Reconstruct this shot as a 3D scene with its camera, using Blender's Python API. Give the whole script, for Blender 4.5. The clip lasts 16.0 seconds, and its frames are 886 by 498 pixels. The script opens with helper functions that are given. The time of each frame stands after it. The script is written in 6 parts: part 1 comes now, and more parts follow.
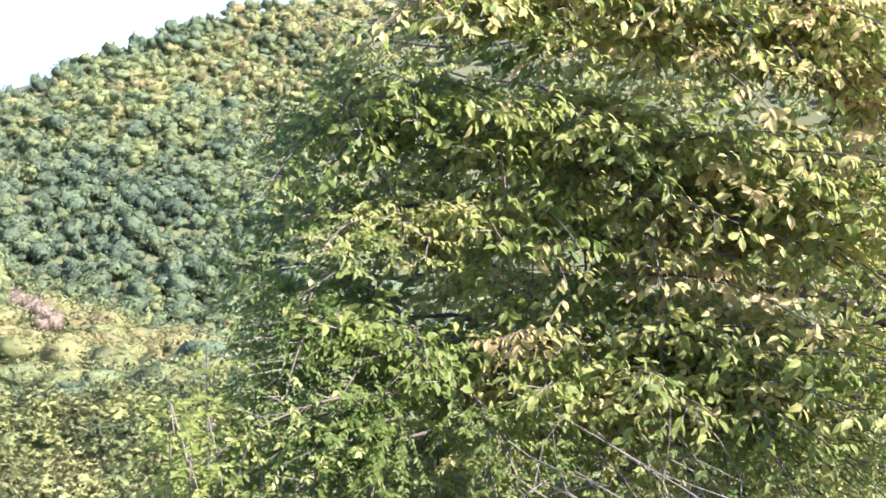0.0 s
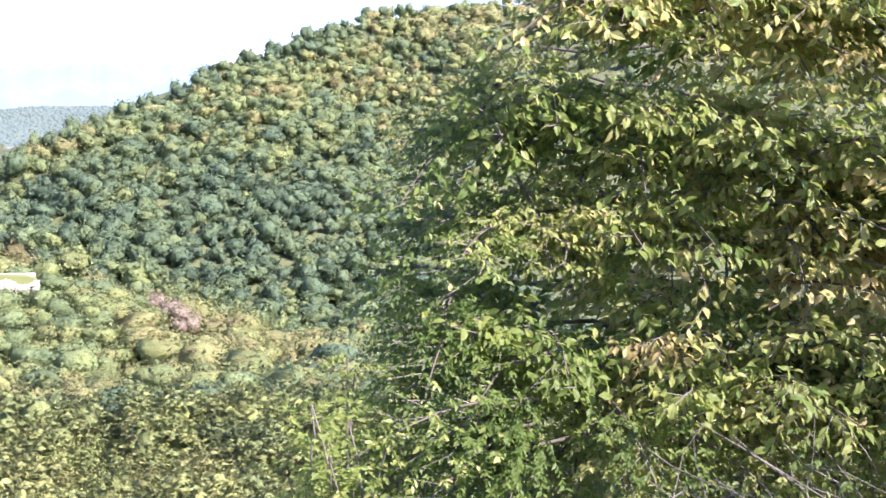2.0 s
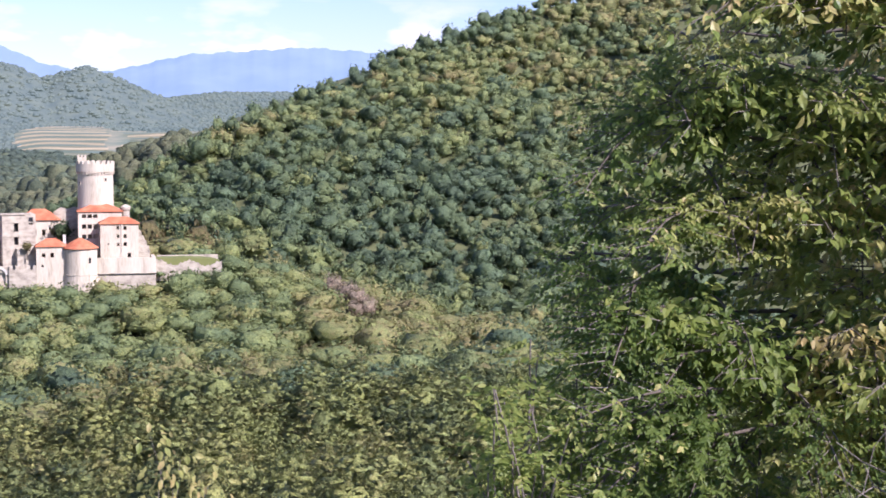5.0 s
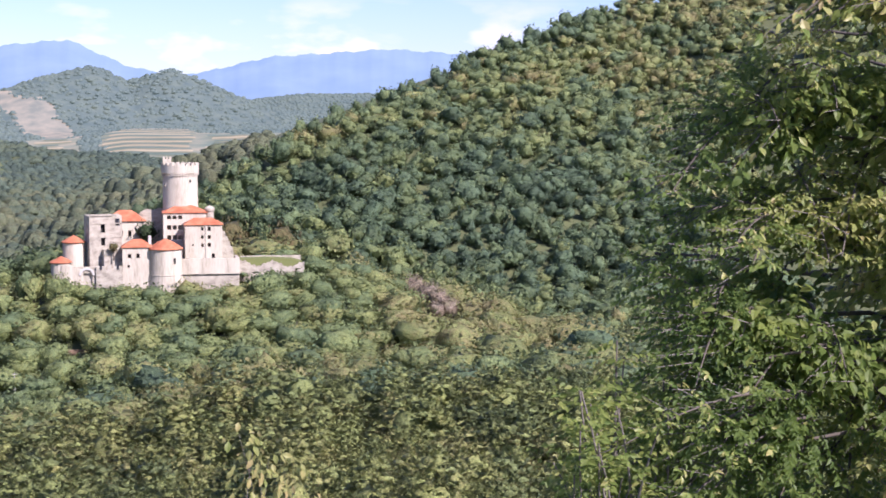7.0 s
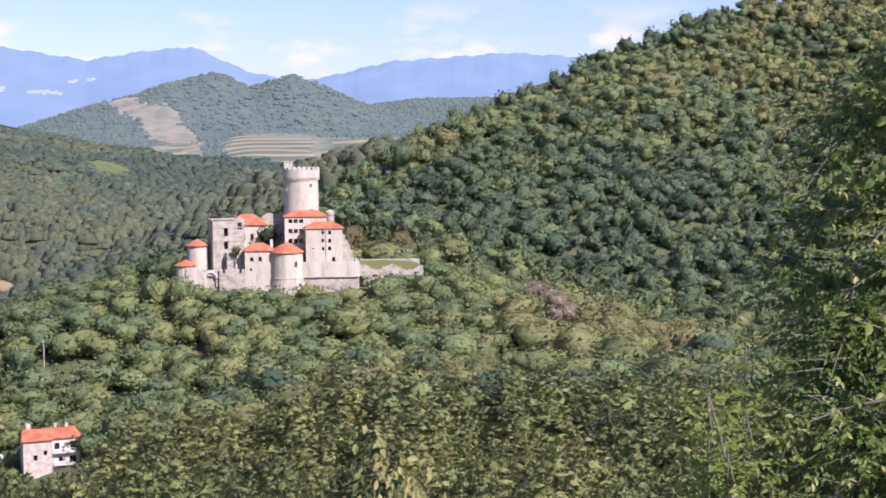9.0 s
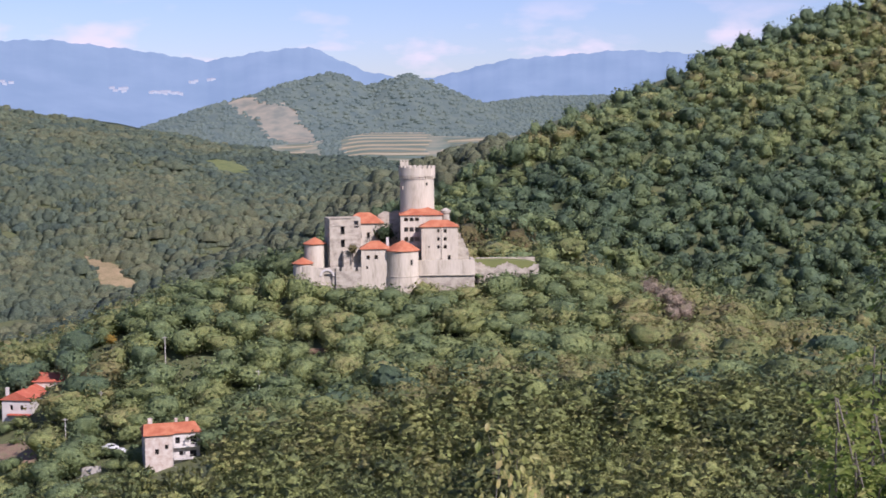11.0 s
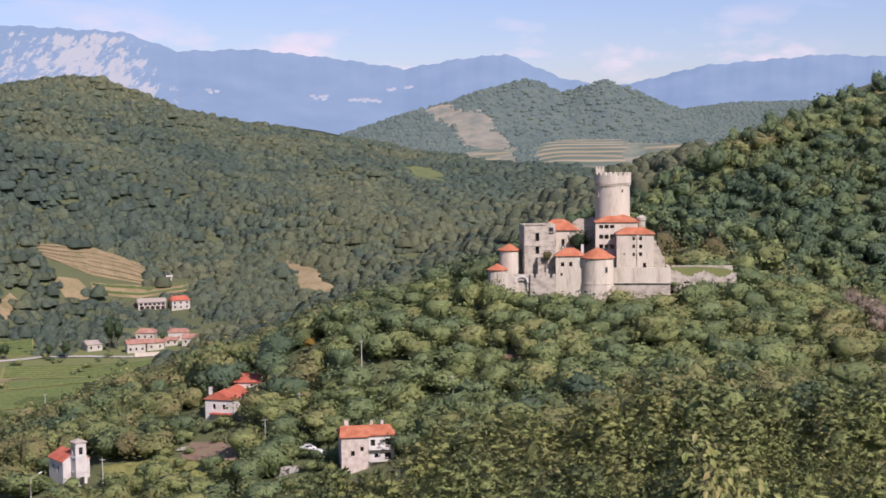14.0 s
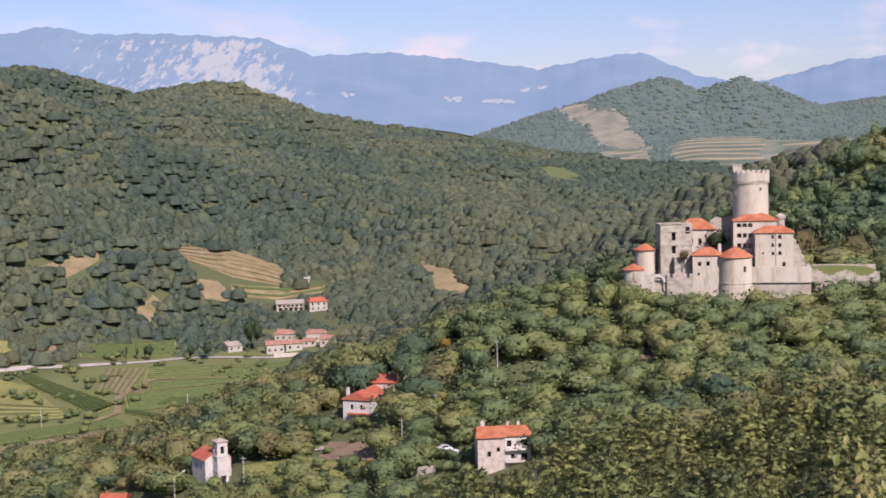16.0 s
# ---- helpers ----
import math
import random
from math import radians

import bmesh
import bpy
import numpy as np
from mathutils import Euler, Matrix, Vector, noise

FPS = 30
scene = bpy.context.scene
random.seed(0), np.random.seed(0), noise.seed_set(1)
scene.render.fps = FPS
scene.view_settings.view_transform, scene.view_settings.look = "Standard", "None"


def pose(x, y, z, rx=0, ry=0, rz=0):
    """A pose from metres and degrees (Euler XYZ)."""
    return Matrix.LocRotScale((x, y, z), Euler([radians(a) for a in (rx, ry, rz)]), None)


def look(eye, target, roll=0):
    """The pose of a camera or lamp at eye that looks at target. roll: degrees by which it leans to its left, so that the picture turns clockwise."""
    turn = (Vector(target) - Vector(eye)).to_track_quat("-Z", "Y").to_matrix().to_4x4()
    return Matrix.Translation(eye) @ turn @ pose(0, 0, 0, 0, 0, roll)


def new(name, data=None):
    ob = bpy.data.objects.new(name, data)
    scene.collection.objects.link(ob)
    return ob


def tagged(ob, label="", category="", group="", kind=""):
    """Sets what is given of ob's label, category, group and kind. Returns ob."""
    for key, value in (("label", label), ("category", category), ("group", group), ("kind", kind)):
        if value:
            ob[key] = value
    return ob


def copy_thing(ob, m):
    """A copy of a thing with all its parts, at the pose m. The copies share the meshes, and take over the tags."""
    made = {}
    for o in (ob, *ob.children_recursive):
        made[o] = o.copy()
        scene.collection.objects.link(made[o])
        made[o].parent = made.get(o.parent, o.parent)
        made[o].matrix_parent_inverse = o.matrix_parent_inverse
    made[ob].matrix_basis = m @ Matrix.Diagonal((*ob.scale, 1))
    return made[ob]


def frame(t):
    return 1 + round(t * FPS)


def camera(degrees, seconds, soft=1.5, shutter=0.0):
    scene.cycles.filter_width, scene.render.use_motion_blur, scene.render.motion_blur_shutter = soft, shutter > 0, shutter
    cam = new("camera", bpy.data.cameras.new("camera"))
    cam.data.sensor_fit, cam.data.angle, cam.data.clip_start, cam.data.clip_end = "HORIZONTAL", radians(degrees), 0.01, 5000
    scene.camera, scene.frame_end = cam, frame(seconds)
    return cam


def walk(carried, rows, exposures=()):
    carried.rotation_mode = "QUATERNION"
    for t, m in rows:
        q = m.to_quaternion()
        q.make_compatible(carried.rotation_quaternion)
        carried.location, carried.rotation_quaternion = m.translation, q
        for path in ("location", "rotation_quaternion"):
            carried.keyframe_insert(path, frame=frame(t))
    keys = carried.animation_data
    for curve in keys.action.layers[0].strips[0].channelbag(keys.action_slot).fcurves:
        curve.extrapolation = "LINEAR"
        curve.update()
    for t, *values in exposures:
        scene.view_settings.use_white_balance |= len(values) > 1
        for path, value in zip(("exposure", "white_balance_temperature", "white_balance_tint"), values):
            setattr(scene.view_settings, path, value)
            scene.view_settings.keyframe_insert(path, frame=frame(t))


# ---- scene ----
cam = camera(33.56, 16.0, soft=1.6, shutter=0.4)
PATH = [
    (0.0, 0.179, -0.045, 1.62, 85.253, -0.457, -28.026),
    (0.5, 0.173, -0.042, 1.62, 85.628, -0.560, -27.090),
    (1.0, 0.166, -0.038, 1.62, 85.312, -0.497, -25.922),
    (1.5, 0.156, -0.033, 1.62, 85.427, -0.248, -24.226),
    (2.0, 0.148, -0.030, 1.62, 85.419, -0.322, -22.886),
    (2.5, 0.143, -0.028, 1.62, 85.600, -0.483, -22.058),
    (3.0, 0.135, -0.025, 1.62, 84.990, -0.391, -20.814),
    (3.5, 0.128, -0.022, 1.62, 84.937, -0.426, -19.711),
    (4.0, 0.120, -0.019, 1.62, 84.867, -0.436, -18.350),
    (6.5, 0.090, -0.011, 1.62, 84.860, -0.312, -13.705),
    (7.0, 0.085, -0.010, 1.62, 84.838, -0.177, -12.910),
    (7.5, 0.078, -0.008, 1.62, 84.959, -0.013, -11.825),
    (8.0, 0.071, -0.007, 1.62, 85.081, -0.053, -10.781),
    (8.5, 0.062, -0.005, 1.62, 84.883, 0.025, -9.418),
    (9.0, 0.055, -0.004, 1.62, 84.978, 0.220, -8.302),
    (11.5, 0.018, -0.000, 1.62, 84.928, 0.383, -2.739),
    (12.0, 0.010, -0.000, 1.62, 84.933, 0.259, -1.582),
    (12.5, 0.000, -0.000, 1.62, 84.947, 0.448, -0.021),
    (13.0, -0.009, -0.000, 1.62, 85.038, 0.588, 1.294),
    (13.5, -0.019, -0.000, 1.62, 85.019, 0.840, 2.861),
    (14.0, -0.025, -0.001, 1.62, 85.279, 0.644, 3.767),
    (14.5, -0.031, -0.001, 1.62, 85.062, 0.980, 4.751),
    (15.0, -0.040, -0.002, 1.62, 84.778, 1.160, 6.043),
    (15.5, -0.050, -0.003, 1.62, 85.275, 1.317, 7.564),
    (16.0, -0.059, -0.005, 1.62, 85.402, 1.478, 8.967),
]
walk(cam, [(t, pose(x, y, z, rx, ry, rz)) for t, x, y, z, rx, ry, rz in PATH],
     exposures=[(0.0, 2.20, 6010, 26), (2.0, 2.00, 5960, 27), (3.0, 1.58, 5920, 27), (4.0, 1.20, 5880, 28), (6.5, 0.97, 5850, 29), (9.0, 0.76, 5850, 29),
                (11.5, 0.38, 5980, 27), (13.0, 0.34, 6120, 26), (16.0, 0.37, 6300, 26)])

EYE = 1.62

# ---- light ----
SUN_EL, SUN_AZ = 41.0, 145.0          # degrees; azimuth clockwise from straight ahead (+y)
world = bpy.data.worlds.new("sky")
scene.world = world
world.use_nodes = True
wn, wl = world.node_tree.nodes, world.node_tree.links
sky = wn.new("ShaderNodeTexSky")
sky.sky_type, sky.sun_disc = "NISHITA", False
sky.sun_elevation, sky.sun_rotation = radians(SUN_EL), radians(SUN_AZ)
sky.air_density, sky.dust_density, sky.ozone_density = 1.0, 0.3, 2.5
coord = wn.new("ShaderNodeTexCoord")
stretch = wn.new("ShaderNodeMapping")
stretch.inputs["Scale"].default_value = (1.0, 1.0, 3.6)
wl.new(coord.outputs["Generated"], stretch.inputs["Vector"])
puff = wn.new("ShaderNodeTexNoise")
puff.inputs["Scale"].default_value, puff.inputs["Detail"].default_value, puff.inputs["Roughness"].default_value = 5.5, 7.0, 0.55
wl.new(stretch.outputs["Vector"], puff.inputs["Vector"])
cover = wn.new("ShaderNodeValToRGB")
cover.color_ramp.elements[0].position, cover.color_ramp.elements[1].position = 0.56, 0.80
wl.new(puff.outputs["Fac"], cover.inputs["Fac"])
cloudy = wn.new("ShaderNodeMix")
cloudy.data_type = "RGBA"
cloudy.inputs["B"].default_value = (7.2, 7.0, 7.7, 1)
wl.new(cover.outputs["Color"], cloudy.inputs["Factor"])
cool = wn.new("ShaderNodeMix")
cool.data_type, cool.blend_type = "RGBA", "MULTIPLY"
cool.inputs["Factor"].default_value = 1.0
cool.inputs["B"].default_value = (0.80, 0.83, 1.02, 1)
wl.new(sky.outputs["Color"], cool.inputs["A"])
wl.new(cool.outputs["Result"], cloudy.inputs["A"])
# small heaped clouds low over the mountains
low_map, heap, heap_cover = wn.new("ShaderNodeMapping"), wn.new("ShaderNodeTexNoise"), wn.new("ShaderNodeMapRange")
low_map.inputs["Scale"].default_value, low_map.inputs["Location"].default_value = (1.0, 1.0, 2.6), (0.35, 0.0, 0.0)
wl.new(coord.outputs["Generated"], low_map.inputs["Vector"])
heap.inputs["Scale"].default_value, heap.inputs["Detail"].default_value, heap.inputs["Roughness"].default_value = 13.0, 6.0, 0.5
wl.new(low_map.outputs["Vector"], heap.inputs["Vector"])
heap_cover.inputs["From Min"].default_value, heap_cover.inputs["From Max"].default_value = 0.55, 0.68
wl.new(heap.outputs["Fac"], heap_cover.inputs["Value"])
split, fade_up, both_ = wn.new("ShaderNodeSeparateXYZ"), wn.new("ShaderNodeMapRange"), wn.new("ShaderNodeMath")
wl.new(coord.outputs["Generated"], split.inputs["Vector"])
fade_up.inputs["From Min"].default_value, fade_up.inputs["From Max"].default_value = 0.085, 0.045
wl.new(split.outputs["Z"], fade_up.inputs["Value"])
both_.operation = "MULTIPLY"
wl.new(heap_cover.outputs["Result"], both_.inputs[0])
wl.new(fade_up.outputs["Result"], both_.inputs[1])
heaped = wn.new("ShaderNodeMix")
heaped.data_type = "RGBA"
heaped.inputs["B"].default_value = (8.2, 7.4, 7.8, 1)
wl.new(both_.outputs[0], heaped.inputs["Factor"])
wl.new(cloudy.outputs["Result"], heaped.inputs["A"])
wl.new(heaped.outputs["Result"], wn["Background"].inputs["Color"])
wn["Background"].inputs["Strength"].default_value = 0.084

sun_data = bpy.data.lights.new("sun", "SUN")
sun_data.energy, sun_data.angle, sun_data.color = 4.5, radians(0.55), (1.0, 0.93, 0.82)
sun = new("sun", sun_data)
sa, se = radians(SUN_AZ), radians(SUN_EL)
sun.matrix_world = look((0, 0, 300), (-math.sin(sa) * math.cos(se) * 100, -math.cos(sa) * math.cos(se) * 100, 300 - math.sin(se) * 100))


# ---- materials ----
def material(name, colour, other, scale=1.0, rough=0.8, bump=0.0, stretch=(1, 1, 1), fine=0.35, metal=0.0, tint="", through_light=0.0, per_object=0.0, space="Object", leafy=0.0, islands=0.0):
    """colour and other are mixed by two sizes of noise; tint names a mesh attribute that shifts the mix piece by piece."""
    m = bpy.data.materials.new(name)
    m.use_nodes = True
    n, l = m.node_tree.nodes, m.node_tree.links
    bsdf = n["Principled BSDF"]
    bsdf.inputs["Roughness"].default_value, bsdf.inputs["Metallic"].default_value = rough, metal
    bsdf.inputs["Specular IOR Level"].default_value = 0.4
    co, mp = n.new("ShaderNodeTexCoord"), n.new("ShaderNodeMapping")
    mp.inputs["Scale"].default_value = stretch
    l.new(co.outputs[space], mp.inputs["Vector"])
    big, small = n.new("ShaderNodeTexNoise"), n.new("ShaderNodeTexNoise")
    big.inputs["Scale"].default_value, big.inputs["Detail"].default_value = scale, 5
    small.inputs["Scale"].default_value, small.inputs["Detail"].default_value = scale * 9, 3
    for t in (big, small):
        l.new(mp.outputs["Vector"], t.inputs["Vector"])
    mix = n.new("ShaderNodeMath")
    mix.operation = "MULTIPLY_ADD"
    l.new(small.outputs["Fac"], mix.inputs[0])
    mix.inputs[1].default_value = fine
    l.new(big.outputs["Fac"], mix.inputs[2])
    fac = n.new("ShaderNodeMapRange")
    fac.inputs["From Min"].default_value, fac.inputs["From Max"].default_value = 0.34 + fine * 0.4, 0.66 + fine * 0.6
    l.new(mix.outputs[0], fac.inputs["Value"])
    last = fac.outputs["Result"]
    if tint or per_object:
        src = n.new("ShaderNodeAttribute") if tint else n.new("ShaderNodeObjectInfo")
        if tint:
            src.attribute_name = tint
        add = n.new("ShaderNodeMath")
        add.operation, add.use_clamp = "MULTIPLY_ADD", True
        l.new(last, add.inputs[0])
        add.inputs[1].default_value = 0.35 if tint else 1 - per_object
        half = n.new("ShaderNodeMath")
        half.operation = "MULTIPLY"
        half.inputs[1].default_value = 0.9 if tint else per_object
        l.new(src.outputs["Fac" if tint else "Random"], half.inputs[0])
        l.new(half.outputs[0], add.inputs[2])
        last = add.outputs[0]
    ramp = n.new("ShaderNodeValToRGB")
    stops = [colour, other] if not isinstance(colour, list) else colour
    while len(ramp.color_ramp.elements) < len(stops):
        ramp.color_ramp.elements.new(0.5)
    for i, c in enumerate(stops):
        ramp.color_ramp.elements[i].position = i / (len(stops) - 1)
        ramp.color_ramp.elements[i].color = (*c, 1)
    l.new(last, ramp.inputs["Fac"])
    if bump:
        b = n.new("ShaderNodeBump")
        b.inputs["Strength"].default_value, b.inputs["Distance"].default_value = 1.0, bump
        l.new(mix.outputs[0], b.inputs["Height"])
        l.new(b.outputs["Normal"], bsdf.inputs["Normal"])
    colour_out = ramp.outputs["Color"]
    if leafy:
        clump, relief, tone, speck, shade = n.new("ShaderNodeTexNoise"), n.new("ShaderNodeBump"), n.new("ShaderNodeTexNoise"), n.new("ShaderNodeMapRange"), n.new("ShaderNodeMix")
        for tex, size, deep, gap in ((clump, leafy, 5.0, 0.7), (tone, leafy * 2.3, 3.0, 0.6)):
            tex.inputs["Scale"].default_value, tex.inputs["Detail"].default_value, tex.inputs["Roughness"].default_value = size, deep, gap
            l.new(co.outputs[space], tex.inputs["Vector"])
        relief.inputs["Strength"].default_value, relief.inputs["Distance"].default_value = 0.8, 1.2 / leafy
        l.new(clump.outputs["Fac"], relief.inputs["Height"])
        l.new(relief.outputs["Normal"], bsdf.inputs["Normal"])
        # noise multiplied into the colour: its dark specks paint the shaded leaf gaps
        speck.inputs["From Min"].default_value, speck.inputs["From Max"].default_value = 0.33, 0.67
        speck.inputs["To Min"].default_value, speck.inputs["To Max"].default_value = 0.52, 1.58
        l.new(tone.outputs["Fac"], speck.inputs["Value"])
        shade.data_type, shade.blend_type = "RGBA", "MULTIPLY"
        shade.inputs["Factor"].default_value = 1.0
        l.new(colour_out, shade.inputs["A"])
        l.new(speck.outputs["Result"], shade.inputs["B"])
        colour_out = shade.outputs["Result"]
    if islands:
        geo, vary, per = n.new("ShaderNodeNewGeometry"), n.new("ShaderNodeMapRange"), n.new("ShaderNodeMix")
        vary.inputs["To Min"].default_value, vary.inputs["To Max"].default_value = 1 - islands, 1 + islands
        l.new(geo.outputs["Random Per Island"], vary.inputs["Value"])
        per.data_type, per.blend_type = "RGBA", "MULTIPLY"
        per.inputs["Factor"].default_value = 1.0
        l.new(colour_out, per.inputs["A"])
        l.new(vary.outputs["Result"], per.inputs["B"])
        colour_out = per.outputs["Result"]
    l.new(colour_out, bsdf.inputs["Base Color"])
    if through_light:
        leaf, both = n.new("ShaderNodeBsdfTranslucent"), n.new("ShaderNodeMixShader")
        l.new(colour_out, leaf.inputs["Color"])
        both.inputs[0].default_value = through_light
        if leafy:
            l.new(relief.outputs["Normal"], leaf.inputs["Normal"])
        l.new(bsdf.outputs[0], both.inputs[1])
        l.new(leaf.outputs[0], both.inputs[2])
        l.new(both.outputs[0], n["Material Output"].inputs["Surface"])
    return m


GRASS = material("grass", [(0.165, 0.180, 0.058), (0.150, 0.168, 0.056), (0.120, 0.132, 0.048), (0.092, 0.104, 0.044)], None, 0.09, 0.9, fine=1.2, tint="tint")
# leaf colours with the blue raised, which mixes a little haze into them
LEAFY = [(0.092, 0.140, 0.087), (0.128, 0.186, 0.096), (0.186, 0.240, 0.101), (0.264, 0.298, 0.105), (0.318, 0.272, 0.121)]
NEEDLES = [(0.131, 0.173, 0.075), (0.217, 0.259, 0.094), (0.296, 0.326, 0.107), (0.340, 0.318, 0.123)]
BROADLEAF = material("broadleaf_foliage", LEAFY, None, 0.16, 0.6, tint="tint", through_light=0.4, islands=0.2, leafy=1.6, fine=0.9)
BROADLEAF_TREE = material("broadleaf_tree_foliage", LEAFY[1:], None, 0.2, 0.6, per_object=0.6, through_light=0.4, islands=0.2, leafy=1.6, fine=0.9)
# woods across the valley: leaf colours made bluer to paint in the haze
FARLEAF = material("far_foliage_hazed", [(0.079, 0.115, 0.094), (0.109, 0.147, 0.101), (0.150, 0.180, 0.104), (0.199, 0.205, 0.109)], None, 0.1, 0.65, tint="tint", through_light=0.4, islands=0.2, leafy=0.9, fine=0.9)
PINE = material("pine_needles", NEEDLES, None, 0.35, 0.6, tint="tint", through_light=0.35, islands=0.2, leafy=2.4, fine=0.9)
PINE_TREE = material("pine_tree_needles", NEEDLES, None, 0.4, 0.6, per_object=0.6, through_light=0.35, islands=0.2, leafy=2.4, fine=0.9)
BARK = material("bark", (0.07, 0.055, 0.045), (0.16, 0.135, 0.11), 3.0, 0.9, 0.01, (1, 1, 0.25))
PLASTER = material("pale_stone_plaster", [(0.36, 0.31, 0.24), (0.473, 0.414, 0.322), (0.539, 0.478, 0.380), (0.578, 0.515, 0.417)], None, 0.35, 0.9, 0.05, (1, 1, 0.14), fine=0.6)
RUBBLE = material("grey_rubble_stone", [(0.242, 0.210, 0.165), (0.408, 0.360, 0.285), (0.501, 0.446, 0.358)], None, 0.5, 0.95, 0.08, (1, 1, 1.6), fine=0.6)
TILE = material("orange_roof_tile", [(0.34, 0.095, 0.045), (0.43, 0.145, 0.07), (0.48, 0.20, 0.105)], None, 0.5, 0.85, 0.03, fine=0.5)
REDTILE = material("red_roof_tile", [(0.36, 0.080, 0.045), (0.44, 0.115, 0.065), (0.48, 0.16, 0.095)], None, 0.5, 0.8, 0.03, fine=0.5)
WHITE = material("white_render", [(0.450, 0.418, 0.383), (0.549, 0.516, 0.474), (0.594, 0.561, 0.513)], None, 0.4, 0.85, 0.01)
PALETILE = material("pale_red_roof_tile", [(0.27, 0.125, 0.085), (0.36, 0.185, 0.13), (0.42, 0.26, 0.20)], None, 0.4, 0.85, 0.03, fine=0.8)
CREAM = material("cream_render", [(0.34, 0.31, 0.26), (0.46, 0.42, 0.355), (0.54, 0.50, 0.43)], None, 0.3, 0.9, 0.01, fine=0.8)
# near-black for panes, door and slab, and for blocks painted as indoor shade
DARK = material("near_black", (0.012, 0.011, 0.010), (0.03, 0.027, 0.025), 1.0, 0.7)
BRICK = material("worn_brick_wall", [(0.378, 0.280, 0.230), (0.493, 0.420, 0.356), (0.588, 0.538, 0.471)], None, 0.8, 0.95, 0.02, fine=0.6)
LAWN = material("meadow_green", [(0.165, 0.175, 0.048), (0.225, 0.225, 0.066), (0.29, 0.26, 0.095)], None, 0.10, 0.95, fine=1.2)
CROP = material("crop_green", [(0.092, 0.118, 0.038), (0.125, 0.148, 0.048), (0.165, 0.175, 0.062)], None, 0.2, 0.9, fine=0.5)
VINE = material("vine_leaves", [(0.050, 0.078, 0.022), (0.080, 0.110, 0.030), (0.125, 0.145, 0.042)], None, 0.8, 0.8, fine=0.8)
STRAW = material("dry_grass", [(0.15, 0.135, 0.058), (0.25, 0.190, 0.100), (0.315, 0.240, 0.135)], None, 0.12, 0.95, 0.0, fine=1.2)
EARTH = material("bare_earth_bank", [(0.15, 0.100, 0.062), (0.25, 0.165, 0.110), (0.19, 0.17, 0.085)], None, 0.3, 0.95, 0.05, fine=0.7)
ROAD = material("pale_road", [(0.38, 0.35, 0.30), (0.48, 0.44, 0.38)], None, 0.2, 0.9, fine=0.4)
GREYTILE = material("grey_brown_roof_tile", [(0.30, 0.25, 0.20), (0.42, 0.36, 0.30)], None, 0.5, 0.85, fine=0.5)
CONCRETE = material("weathered_concrete", [(0.28, 0.26, 0.23), (0.46, 0.43, 0.39)], None, 0.5, 0.9, 0.01, (1, 1, 0.3))
POLE_GREY = material("pole_grey", (0.34, 0.32, 0.28), (0.50, 0.47, 0.42), 1.0, 0.8)
CAR_WHITE = material("white_car_paint", (0.70, 0.70, 0.70), (0.80, 0.80, 0.80), 0.5, 0.25)
GLASS_DARK = material("dark_window_glass", (0.02, 0.025, 0.03), (0.04, 0.045, 0.05), 0.5, 0.12)
RUBBER = material("tyre_rubber", (0.02, 0.02, 0.02), (0.035, 0.035, 0.035), 3.0, 0.8)


# ---- the ground ----
def spot(az, d):
    """Plan place at a bearing (degrees clockwise from +y) and a distance from the standpoint."""
    return d * math.sin(radians(az)), d * math.cos(radians(az))


def smooth(a, b, v):
    t = np.clip((v - a) / (b - a), 0, 1)
    return t * t * (3 - 2 * t)


